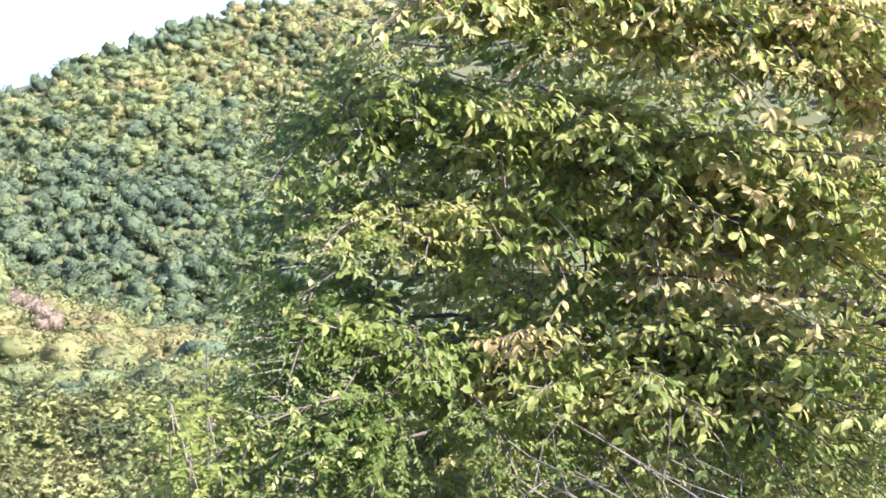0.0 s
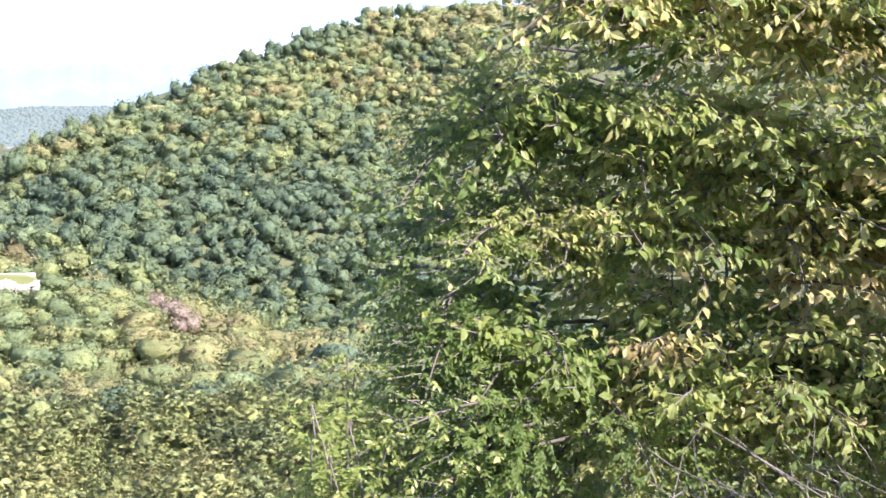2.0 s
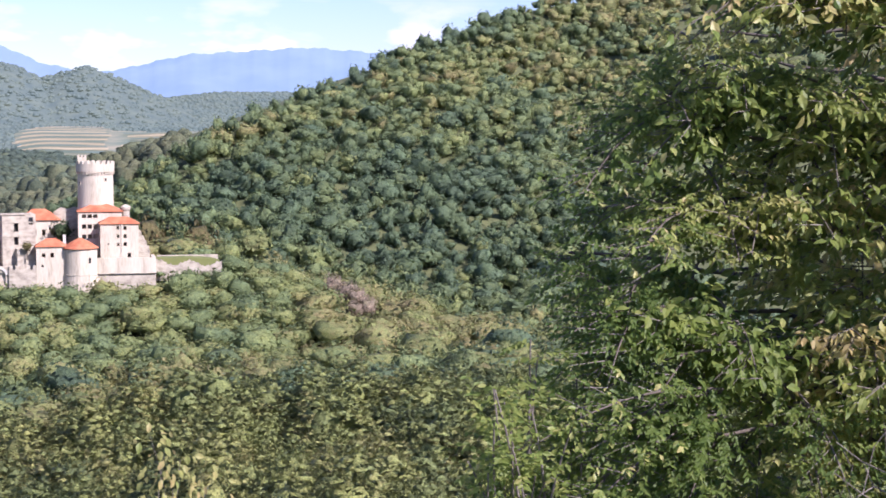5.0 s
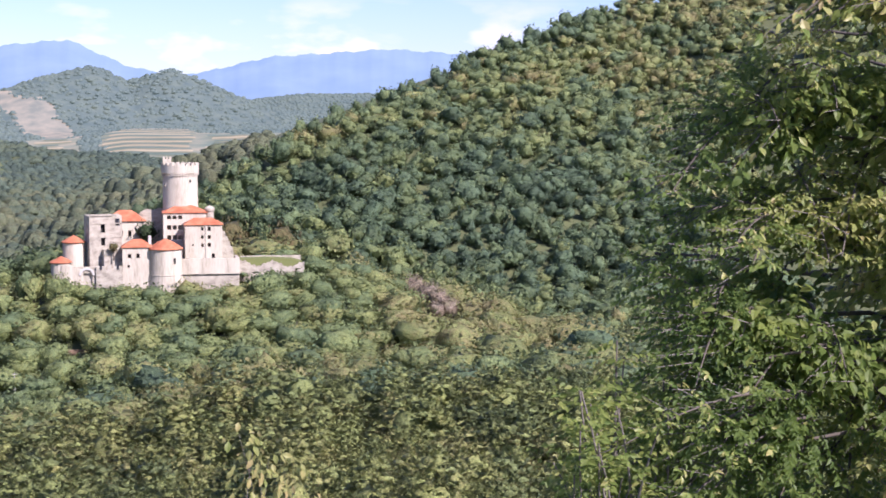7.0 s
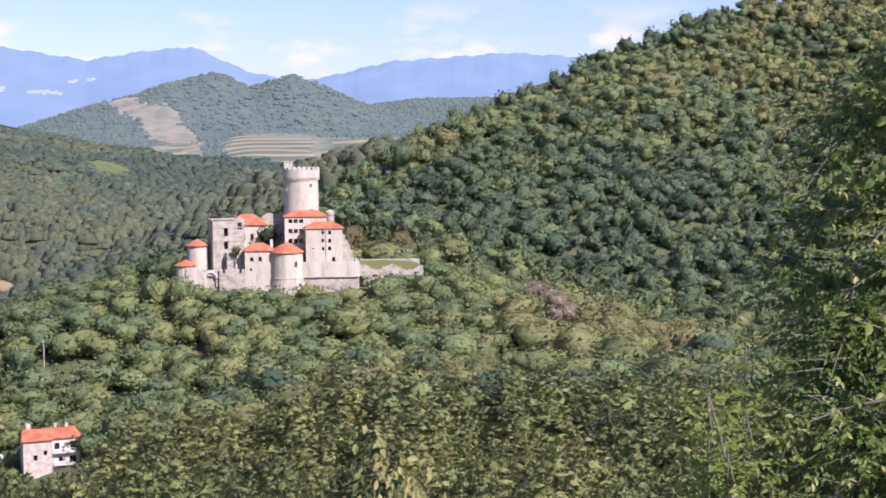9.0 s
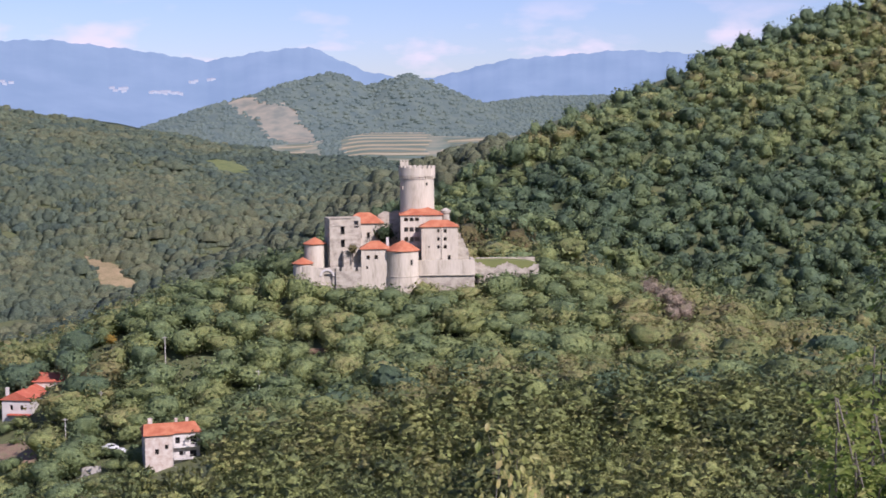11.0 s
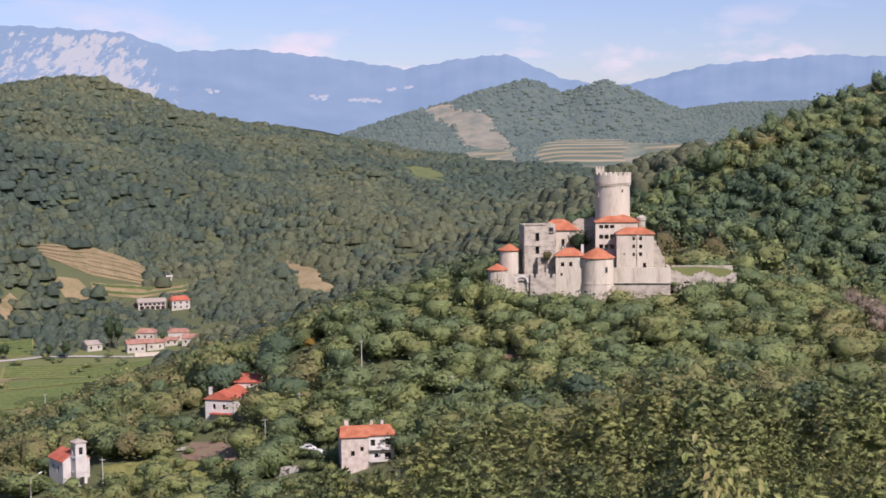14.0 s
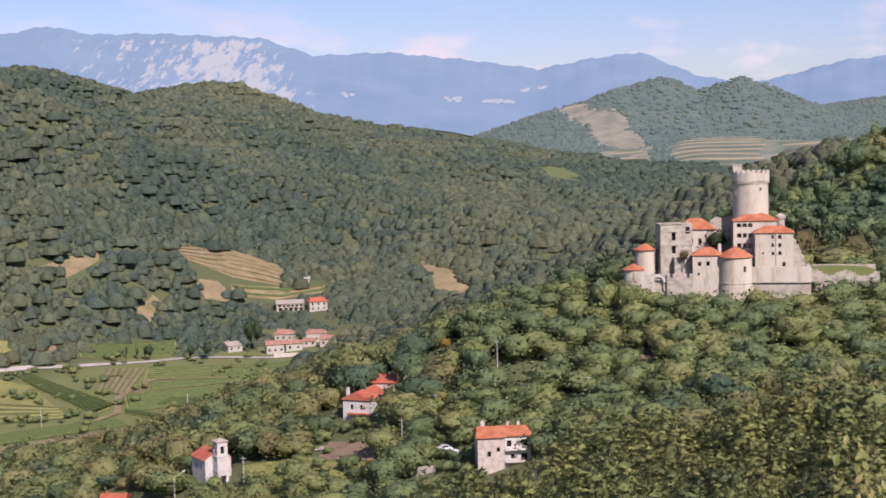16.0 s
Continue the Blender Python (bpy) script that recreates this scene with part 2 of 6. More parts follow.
# each landform: slope of its flanks, roundness of its crest, and crest points (bearing, distance, height)
LANDFORMS = {
    "viewpoint_slope": (0.33, 3.0, [(-100, 320, 2), (-95, 60, 0), (0, 0.1, 0), (98, 60, 0), (102, 320, 2)]),
    "castle_spur": (0.38, 9.0, [(-26, 425, -113), (-20, 430, -99), (-17.6, 430, -91), (-14.3, 438, -84), (-11, 446, -77), (-8.75, 452, -68), (-6.5, 455, -60), (-3.2, 455, -49), (1, 450, -45), (5, 450, -45), (7.5, 447, -47), (10.5, 444, -57), (13, 440, -68)]),
    "wooded_hill": (0.40, 14.0, [(-3, 545, -62), (-0.1, 560, -48), (1.67, 580, -39), (3.85, 600, -29), (6.8, 625, -18), (8.9, 650, -5), (12.15, 700, 12), (15.4, 750, 33), (17.8, 800, 42), (21.7, 850, 56), (30, 900, 94), (48, 950, 130), (70, 900, 120)]),
    "left_hill": (0.27, 30.0, [(-45, 1100, 150, 0.55), (-32, 1200, 100, 0.5), (-25.7, 1280, 54, 0.37), (-24.5, 1300, 31, 0.35), (-22.3, 1350, 20, 0.32), (-19.5, 1450, 37, 0.25), (-17.6, 1480, 38, 0.24), (-15.9, 1500, 19, 0.22), (-13.5, 1500, 20, 0.2), (-10.5, 1480, 2, 0.18), (-8, 1450, -11, 0.17), (-5.9, 1400, -40, 0.17), (-3.5, 1330, -70, 0.17)]),
    "left_spur": (0.24, 20.0, [(-10.5, 1380, -12), (-8, 1180, -44), (-5, 1020, -60), (-2.5, 930, -76)]),
    "back_ridge": (0.25, 25.0, [(-7, 1480, -56), (-3, 1350, -56), (1, 1300, -57), (5, 1300, -53)]),
    "far_hill": (0.34, 14.0, [(-9.5, 2100, -45, 0.3), (-7.6, 2150, -10, 0.3), (-4.34, 2200, 30, 0.34), (-2, 2230, 60, 0.45), (-0.9, 2245, 73, 0.55), (-0.46, 2250, 76, 0.6), (0.0, 2275, 62, 0.6), (0.5, 2300, 48, 0.6), (1.4, 2265, 62, 0.6), (2.5, 2250, 74, 0.6), (3.0, 2255, 68, 0.55), (4, 2265, 46, 0.45), (5.65, 2300, 20, 0.34), (8, 2400, -14, 0.3)]),
    "far_apron": (0.10, 60.0, [(-5, 2000, -40), (-1, 1990, -20), (3, 1990, -16), (6, 2000, -14), (11, 2050, -20)]),
    "far_knoll": (0.2, 40.0, [(5, 2700, 30), (7.6, 2700, 40), (11, 2700, 36)]),
}


def crest_points(points, slope):
    return np.array([(*spot(q[0], q[1]), q[2], q[3] if len(q) > 3 else slope) for q in points])


def ridge(x, y, slope, crown, points):
    p = crest_points(points, slope)
    best = np.full(x.shape, -1e9)
    for a, b in zip(p[:-1], p[1:]):
        ab = b[:2] - a[:2]
        t = np.clip(((x - a[0]) * ab[0] + (y - a[1]) * ab[1]) / (ab @ ab), 0, 1)
        away = np.hypot(x - a[0] - t * ab[0], y - a[1] - t * ab[1])
        best = np.maximum(best, a[2] + t * (b[2] - a[2]) - (a[3] + t * (b[3] - a[3])) * (np.sqrt(away ** 2 + crown ** 2) - crown))
    return best


def wobble(x, y, size, seed=0.0):
    return (np.sin(x / size + 1.3 * np.sin(y / size * 0.7 + seed)) + np.sin(y / size * 1.1 + 1.7 * np.sin(x / size * 0.6 + seed * 2))) * 0.5


def height(x, y):
    """Height of the ground."""
    x, y = np.asarray(x, float), np.asarray(y, float)
    d = np.hypot(x, y)
    low = -112 + 46 * smooth(-150, 30, x) + 50 * smooth(1300, 1900, d)
    low = low - 20 * smooth(2600, 3400, d)
    total, k = np.exp(np.clip((low + 130) / 5.0, -50, 120)), 5.0
    for slope, crown, points in LANDFORMS.values():
        total = total + np.exp(np.clip((ridge(x, y, slope, crown, points) + 130) / k, -50, 120))
    h = k * np.log(total) - 130
    rough = smooth(200, 700, d) * smooth(-108, -85, h) * (1 - 0.9 * smooth(1500, 1750, d))
    far = smooth(650, 900, d)
    yard = spot(-12.7, 407)          # level yard cut into the slope before the white house
    h = h - 3.2 * np.exp(-((x - yard[0]) ** 2 + (y - yard[1]) ** 2) / 150.0)
    lean = np.interp(np.degrees(np.arctan2(x, y)), [-27, -7, 3.5, 6, 10, 25], [0.39, 0.0, -0.2, -0.08, 0.06, 0.06])
    h = h + smooth(150, 300, d) * d * np.tan(np.radians(lean)) * (np.abs(np.arctan2(x, y)) < 1.2)
    return h + rough * ((3.4 + 3.0 * far) * wobble(x, y, 42, 1) + 1.4 * wobble(x, y, 15, 2) + 8.0 * far * wobble(x, y, 95, 4))


LEVEL0 = float(height(np.array([0.0]), np.array([0.0]))[0])


def ground_at(x, y):
    return float(height(np.array([x]), np.array([y]))[0]) - LEVEL0 * float(np.exp(-(x * x + y * y) / 400.0))


def mesh_from(name, verts, faces_flat, counts, mat, smooth_shade=False, tint=None, normals=None):
    """A mesh from arrays: vertices, the flat run of corner indices and the corners of each face."""
    me = bpy.data.meshes.new(name)
    me.vertices.add(len(verts))
    me.vertices.foreach_set("co", np.asarray(verts, np.float32).ravel())
    me.loops.add(len(faces_flat))
    me.loops.foreach_set("vertex_index", np.asarray(faces_flat, np.int32))
    me.polygons.add(len(counts))
    counts = np.asarray(counts, np.int32)
    me.polygons.foreach_set("loop_start", np.concatenate([[0], np.cumsum(counts)[:-1]]).astype(np.int32))
    me.polygons.foreach_set("use_smooth", np.full(len(counts), smooth_shade))
    if tint is not None:
        me.attributes.new("tint", "FLOAT", "POINT").data.foreach_set("value", np.asarray(tint, np.float32))
    me.materials.append(mat)
    me.update(calc_edges=True)
    if normals is not None:
        me.polygons.foreach_set("use_smooth", np.full(len(counts), True))
        me.attributes.new("custom_normal", "FLOAT_VECTOR", "POINT").data.foreach_set("vector", np.asarray(normals, np.float32).ravel())
        me.update()
    return me


def grid_mesh(name, px, py, pz, mat, wrap=False):
    n, m = px.shape
    verts = np.stack([px, py, pz], -1).reshape(-1, 3)
    i, j = np.meshgrid(np.arange(n - (0 if wrap else 1)), np.arange(m - 1), indexing="ij")
    i2 = (i + 1) % n
    quads = np.stack([i * m + j, i * m + j + 1, i2 * m + j + 1, i2 * m + j], -1).reshape(-1)
    return mesh_from(name, verts, quads, np.full(i.size, 4), mat, True)


bearings = np.concatenate([np.arange(-180, -34, 4.0), np.arange(-34, 48, 0.5), np.arange(48, 180, 4.0)])
reach = np.concatenate([[0.01, 1.0], np.geomspace(2, 250, 50), np.linspace(256, 1000, 90), np.geomspace(1008, 3300, 80), [3700, 4200, 4900]])
B, D = np.meshgrid(np.radians(bearings), reach, indexing="ij")
GX, GY = D * np.sin(B), D * np.cos(B)
GZ = height(GX, GY) - LEVEL0 * np.exp(-(D / 20) ** 2)
GZ = GZ - 14 * smooth(1570, 1640, D) * (1 - smooth(2780, 2800, D)) * (np.abs(np.degrees(B)) < 11.6)
earth = grid_mesh("ground", GX, GY, GZ, GRASS, True)
wild = np.clip(smooth(-109, -104, GZ) * 0.9, 0.05, 1)    # undergrowth on the slopes, open grass on the valley floor
earth.attributes.new("tint", "FLOAT", "POINT").data.foreach_set("value", wild.ravel().astype(np.float32))
tagged(new("ground", earth), "grassy hills and valley ground under the woods", "ground", kind="structure")

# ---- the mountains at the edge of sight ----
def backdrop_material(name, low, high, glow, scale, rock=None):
    """Distance with blue haze painted into its colour and a little glow; rock gives pale bare patches where the mesh
    attribute says so.
    """
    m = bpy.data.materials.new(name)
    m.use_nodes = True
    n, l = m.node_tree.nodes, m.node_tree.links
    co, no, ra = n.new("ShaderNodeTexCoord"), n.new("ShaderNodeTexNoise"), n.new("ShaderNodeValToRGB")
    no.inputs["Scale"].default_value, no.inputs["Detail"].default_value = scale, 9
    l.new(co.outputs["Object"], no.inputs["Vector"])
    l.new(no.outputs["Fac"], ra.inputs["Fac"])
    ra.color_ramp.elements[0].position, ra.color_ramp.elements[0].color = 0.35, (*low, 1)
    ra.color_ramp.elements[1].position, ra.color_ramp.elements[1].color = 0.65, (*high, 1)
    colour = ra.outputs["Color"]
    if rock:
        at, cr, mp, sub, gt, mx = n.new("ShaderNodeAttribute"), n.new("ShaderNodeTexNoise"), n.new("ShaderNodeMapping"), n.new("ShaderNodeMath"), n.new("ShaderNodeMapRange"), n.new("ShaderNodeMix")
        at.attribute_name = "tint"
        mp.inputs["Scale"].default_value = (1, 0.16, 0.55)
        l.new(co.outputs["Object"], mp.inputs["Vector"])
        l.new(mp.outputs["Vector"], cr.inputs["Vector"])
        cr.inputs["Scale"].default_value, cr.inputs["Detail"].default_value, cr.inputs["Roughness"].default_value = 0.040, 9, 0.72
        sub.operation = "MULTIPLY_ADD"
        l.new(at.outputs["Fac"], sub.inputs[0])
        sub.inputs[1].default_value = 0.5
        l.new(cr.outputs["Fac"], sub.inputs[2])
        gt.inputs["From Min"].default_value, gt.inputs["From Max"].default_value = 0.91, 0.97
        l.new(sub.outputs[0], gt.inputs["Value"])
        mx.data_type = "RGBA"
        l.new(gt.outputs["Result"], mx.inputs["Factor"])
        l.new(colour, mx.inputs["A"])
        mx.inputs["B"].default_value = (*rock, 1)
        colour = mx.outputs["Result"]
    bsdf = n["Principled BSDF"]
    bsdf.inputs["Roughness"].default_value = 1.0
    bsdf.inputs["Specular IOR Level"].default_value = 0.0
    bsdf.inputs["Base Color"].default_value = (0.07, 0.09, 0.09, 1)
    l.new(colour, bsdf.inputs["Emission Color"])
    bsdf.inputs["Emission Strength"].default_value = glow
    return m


# the mountains' blue is haze, put into the colour and the glow
HAZE_BLUE = backdrop_material("mountains_painted_haze", (0.165, 0.250, 0.410), (0.205, 0.290, 0.455), 0.8, 0.006, (0.47, 0.455, 0.50))

MOUNTAIN = [(-60, 3.0), (-40, 3.2), (-25.7, 3.57), (-23.8, 3.95), (-22.2, 3.65), (-19.9, 3.71), (-15.9, 3.56), (-13.9, 2.88), (-11.1, 3.0), (-8, 2.7), (-5.2, 2.32), (-3.2, 2.7), (-1.3, 2.93), (0.8, 2.03), (2.5, 1.7), (3.8, 1.87), (6.2, 2.44), (10.8, 2.75), (13.4, 2.57), (25, 3.4), (60, 3.0)]
maz, mel = np.array([p[0] for p in MOUNTAIN], float), np.array([p[1] for p in MOUNTAIN], float)
mel = mel + np.interp(maz, [-27, -7, 3.5, 25], [0.39, 0.0, -0.2, -0.12])
mb = np.arange(-60, 60.1, 0.15)
top = np.interp(mb, maz, mel) + 0.03 * np.sin(mb * 5.1) + 0.02 * np.sin(mb * 13.7 + 1)
rise = np.linspace(0, 1, 26)
MB, MR = np.meshgrid(np.radians(mb), rise, indexing="ij")
MD = 3500 + 1150 * MR + 60 * np.sin(MB * 60) * (1 - MR)
MZ = -80 + (np.tan(np.radians(top))[:, None] * MD + EYE + 80) * (0.25 * MR + 0.75 * MR ** 1.6) + 16 * np.sin(MB * 37 + 5 * MR) * np.sin(MR * np.pi) + 3 * np.sin(MB * 131 + 9 * MR) * np.sin(MR * np.pi)
MA = np.degrees(MB)
bare = (0.76 * np.exp(-((MA + 19.6) / 5.8) ** 4) + 0.22 * np.exp(-((MA + 17.2) / 2.2) ** 2) * smooth(0.2, 0.4, MR)) * (1 - 0.45 * smooth(0.985, 1.0, MR)) + 0.45 * np.exp(-((MA + 12.5) / 3.0) ** 2) * np.exp(-((MR - 0.6) / 0.3) ** 2)
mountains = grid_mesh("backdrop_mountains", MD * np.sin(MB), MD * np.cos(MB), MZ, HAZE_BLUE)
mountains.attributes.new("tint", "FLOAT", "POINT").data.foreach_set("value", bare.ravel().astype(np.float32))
tagged(new("backdrop_mountains", mountains), "far mountain range in painted blue haze with pale bare cliffs", "mountains", kind="structure")

# hamlet walls and roofs get the same painted haze and faint glow
FAR_WALLS = backdrop_material("far_walls_painted_haze", (0.40, 0.43, 0.52), (0.48, 0.50, 0.58), 0.8, 0.05)
FAR_ROOFS = backdrop_material("far_roofs_painted_haze", (0.34, 0.33, 0.42), (0.38, 0.36, 0.44), 0.8, 0.05)


def on_mountain(az, el):
    """The place on the mountains' face at a bearing and a rise above the level."""
    r_ = np.linspace(0, 1, 400)
    b = math.radians(az)
    dist = 3500 + 1150 * r_ + 60 * math.sin(b * 60) * (1 - r_)
    peak = math.tan(math.radians(float(np.interp(az, mb, top))))
    z = -80 + (peak * dist + EYE + 80) * (0.25 * r_ + 0.75 * r_ ** 1.6) + 16 * np.sin(b * 37 + 5 * r_) * np.sin(r_ * np.pi) + 3 * np.sin(b * 131 + 9 * r_) * np.sin(r_ * np.pi)
    k = int(np.argmax(z > EYE + dist * math.tan(math.radians(el))))
    return dist[k] * math.sin(b), dist[k] * math.cos(b), z[k]


hamlet_rng = np.random.default_rng(21)
for az0, az1, el, n in ((-8.9, -8.2, 1.18, 5), (-7.4, -6.2, 1.05, 9), (-6.0, -5.5, 1.45, 3), (-5.3, -4.9, 1.55, 2), (-12.9, -12.4, 1.45, 3)):
    for i in range(n):
        hx, hy, hz = on_mountain(az0 + (az1 - az0) * (i + hamlet_rng.uniform(0.1, 0.9)) / n, el + hamlet_rng.normal(0, 0.04))
        w = hamlet_rng.uniform(9, 17)
        far_house = new("distant_house")
        far_house.matrix_world = pose(hx, hy, hz, 0, 0, hamlet_rng.uniform(-30, 30))
        tagged(far_house, "tiny pale distant house in painted blue haze", "house", "houses of the far hamlets")
        for name, z0, z1, grow, mat in (("wall", -6.0, 5.0, 0.0, FAR_WALLS), ("roof", 5.0, 7.0, 0.6, FAR_ROOFS)):
            shell = bmesh.new()
            lo = [shell.verts.new((sx * (w / 2 + grow), sy * (4 + grow), z0)) for sx, sy in ((-1, -1), (1, -1), (1, 1), (-1, 1))]
            hi = [shell.verts.new((sx * w / 2, sy * (4 if name == "wall" else 0.3), z1)) for sx, sy in ((-1, -1), (1, -1), (1, 1), (-1, 1))]
            for k in range(4):
                shell.faces.new((lo[k], lo[(k + 1) % 4], hi[(k + 1) % 4], hi[k]))
            shell.faces.new(hi)
            me = bpy.data.meshes.new(name)
            shell.to_mesh(me)
            shell.free()
            me.materials.append(mat)
            new(name, me).parent = far_house

# ---- what stays free of trees ----
CLEAR, CLEAR_FIELDS = [], []      # (x, y, radius), and four-cornered plots in bearing and distance


def clear(az, d, radius):
    CLEAR.append((*spot(az, d), radius))


def keep_free(x, y):
    ok = np.ones(x.shape, bool)
    for cx, cy, r in CLEAR:
        ok &= np.hypot(x - cx, y - cy) > r
    az, d = np.degrees(np.arctan2(x, y)), np.hypot(x, y)
    far = smooth(500, 700, d)
    az, d = az + (0.05 + 0.08 * far) * wobble(x, y, 8, 5), d + (2 + 3 * far) * wobble(x, y, 11, 2)
    for corners in CLEAR_FIELDS:
        sides = []
        for (a0, d0), (a1, d1) in zip(corners, corners[1:] + corners[:1]):
            sides.append((a1 - a0) * (d - d0) - (d1 - d0) * (az - a0) > 0)
        sides = np.array(sides)
        ok &= ~(sides.all(0) | (~sides).all(0))
    return ok


# ---- building kit ----
def part(name, bm, mat, parent=None, label="", shade=False):
    """Links a bmesh as one mesh object, under a thing or a part."""
    me = bpy.data.meshes.new(name)
    bmesh.ops.recalc_face_normals(bm, faces=bm.faces)
    bm.to_mesh(me)
    bm.free()
    me.materials.append(mat)
    if shade:
        me.polygons.foreach_set("use_smooth", np.full(len(me.polygons), True))
    ob = new(name, me)
    if parent is not None:
        ob.parent = parent
    if label:
        tagged(ob, label)
    return ob


def thing(name, label, category, at=(0, 0, 0), turn=0.0, group="", kind=""):
    ob = new(name)
    ob.matrix_world = pose(*at, 0, 0, turn)
    return tagged(ob, label, category, group, kind)


def add_box(bm, x0, x1, y0, y1, z0, z1):
    v = [bm.verts.new((x, y, z)) for z in (z0, z1) for x, y in ((x0, y0), (x1, y0), (x1, y1), (x0, y1))]
    for f in ((0, 3, 2, 1), (4, 5, 6, 7), (0, 1, 5, 4), (1, 2, 6, 5), (2, 3, 7, 6), (3, 0, 4, 7)):
        bm.faces.new([v[i] for i in f])
    return bm


def box(*args):
    return add_box(bmesh.new(), *args)


def add_ring(bm, cx, cy, profile, sides=28, start=0.0, turn=360.0, cap=True):
    """A body of revolution: profile is a run of (radius, z)."""
    closed = turn >= 359.9
    rings = []
    for r, z in profile:
        rings.append([bm.verts.new((cx + r * math.cos(radians(start + turn * i / sides)), cy + r * math.sin(radians(start + turn * i / sides)), z)) for i in range(sides if closed else sides + 1)])
    for a, b in zip(rings[:-1], rings[1:]):
        n = len(a)
        for i in range(n if closed else n - 1):
            bm.faces.new((a[i], a[(i + 1) % n], b[(i + 1) % n], b[i]))
    if cap and closed:
        bm.faces.new(rings[0][::-1])
        bm.faces.new(rings[-1])
    return bm


def wall_panel(w, h, thick, holes, skew=0.0, rag=None):
    """An upright wall from x 0 to w, front at y 0, with openings (x0, x1, z0, z1) cut right through it."""
    bm = bmesh.new()
    xs = sorted({0.0, w, *[v for q in holes for v in q[:2]]})
    zs = sorted({0.0, h, *[v for q in holes for v in q[2:]]})
    vert = {}

    def vt(i, j, k):
        if (i, j, k) not in vert:
            vert[i, j, k] = bm.verts.new((xs[i], k * thick, zs[j]))
        return vert[i, j, k]

    def solid(i, j):
        if not (0 <= i < len(xs) - 1 and 0 <= j < len(zs) - 1):
            return False
        cx, cz = (xs[i] + xs[i + 1]) / 2, (zs[j] + zs[j + 1]) / 2
        return not any(a < cx < b and c < cz < d for a, b, c, d in holes)

    for i in range(len(xs) - 1):
        for j in range(len(zs) - 1):
            if not solid(i, j):
                continue
            bm.faces.new((vt(i, j, 0), vt(i + 1, j, 0), vt(i + 1, j + 1, 0), vt(i, j + 1, 0)))
            bm.faces.new((vt(i, j, 1), vt(i, j + 1, 1), vt(i + 1, j + 1, 1), vt(i + 1, j, 1)))
            if not solid(i - 1, j):
                bm.faces.new((vt(i, j, 0), vt(i, j + 1, 0), vt(i, j + 1, 1), vt(i, j, 1)))
            if not solid(i + 1, j):
                bm.faces.new((vt(i + 1, j, 0), vt(i + 1, j, 1), vt(i + 1, j + 1, 1), vt(i + 1, j + 1, 0)))
            if not solid(i, j - 1):
                bm.faces.new((vt(i, j, 0), vt(i, j, 1), vt(i + 1, j, 1), vt(i + 1, j, 0)))
            if not solid(i, j + 1):
                bm.faces.new((vt(i, j + 1, 0), vt(i + 1, j + 1, 0), vt(i + 1, j + 1, 1), vt(i, j + 1, 1)))
    return bm


def moved(bm, m):
    bm.transform(m)
    return bm


def four_walls(parent, x0, x1, y0, y1, z0, z1, holes, mat, thick=0.7, label=""):
    """Four walls round a rectangle; holes maps front, right, back, left to openings measured along the wall from its left end seen from outside."""
    w, d, h = x1 - x0, y1 - y0, z1 - z0
    sides = {"front": (w, pose(x0, y0, z0)), "right": (d - 2 * thick, pose(x1, y0 + thick, z0, 0, 0, 90)),
             "back": (w, pose(x1, y1, z0, 0, 0, 180)), "left": (d - 2 * thick, pose(x0, y1 - thick, z0, 0, 0, -90))}
    for side, (length, m) in sides.items():
        part("wall", moved(wall_panel(length, h, thick, holes.get(side, [])), m), mat, parent, label)


def hip_roof(x0, x1, y0, y1, z, rise, over=0.5, ridge_along="x", inset=None, thick=0.18):
    """A hipped roof with eaves of some thickness; inset 0 makes gables."""
    x0, x1, y0, y1 = x0 - over, x1 + over, y0 - over, y1 + over
    bm = bmesh.new()
    if inset is None:
        inset = min(x1 - x0, y1 - y0) / 2 * 0.98
    if ridge_along == "x":
        a, b = (x0 + inset, (y0 + y1) / 2), (x1 - inset, (y0 + y1) / 2)
    else:
        a, b = ((x0 + x1) / 2, y0 + inset), ((x0 + x1) / 2, y1 - inset)
    low = [bm.verts.new((x, y, z - thick)) for x, y in ((x0, y0), (x1, y0), (x1, y1), (x0, y1))]
    up = [bm.verts.new((x, y, z)) for x, y in ((x0, y0), (x1, y0), (x1, y1), (x0, y1))]
    p, q = bm.verts.new((*a, z + rise)), bm.verts.new((*b, z + rise))
    bm.faces.new(low[::-1])
    for i in range(4):
        bm.faces.new((low[i], low[(i + 1) % 4], up[(i + 1) % 4], up[i]))
    if ridge_along == "x":
        for f in ((up[0], up[1], q, p), (up[1], up[2], q), (up[2], up[3], p, q), (up[3], up[0], p)):
            bm.faces.new(f)
    else:
        for f in ((up[0], up[1], p), (up[1], up[2], q, p), (up[2], up[3], q), (up[3], up[0], p, q)):
            bm.faces.new(f)
    return bm


# ---- the castle: x to the right, y away, z up from the terrace foot ----
CASTLE_AZ, CASTLE_D, CASTLE_Z = 1.36, 440.0, -45.25
CASTLE = (*spot(CASTLE_AZ, CASTLE_D), CASTLE_Z)
castle_turn = -CASTLE_AZ


def castle_thing(name, label, category, x=0.0, y=0.0, z=0.0, turn=0.0):
    ob = thing(name, label, category)
    ob.matrix_world = pose(*CASTLE, 0, 0, castle_turn) @ pose(x, y, z, 0, 0, turn)
    return ob


def opening(cx, z, w=1.0, h=1.3):
    return (cx - w / 2, cx + w / 2, z, z + h)


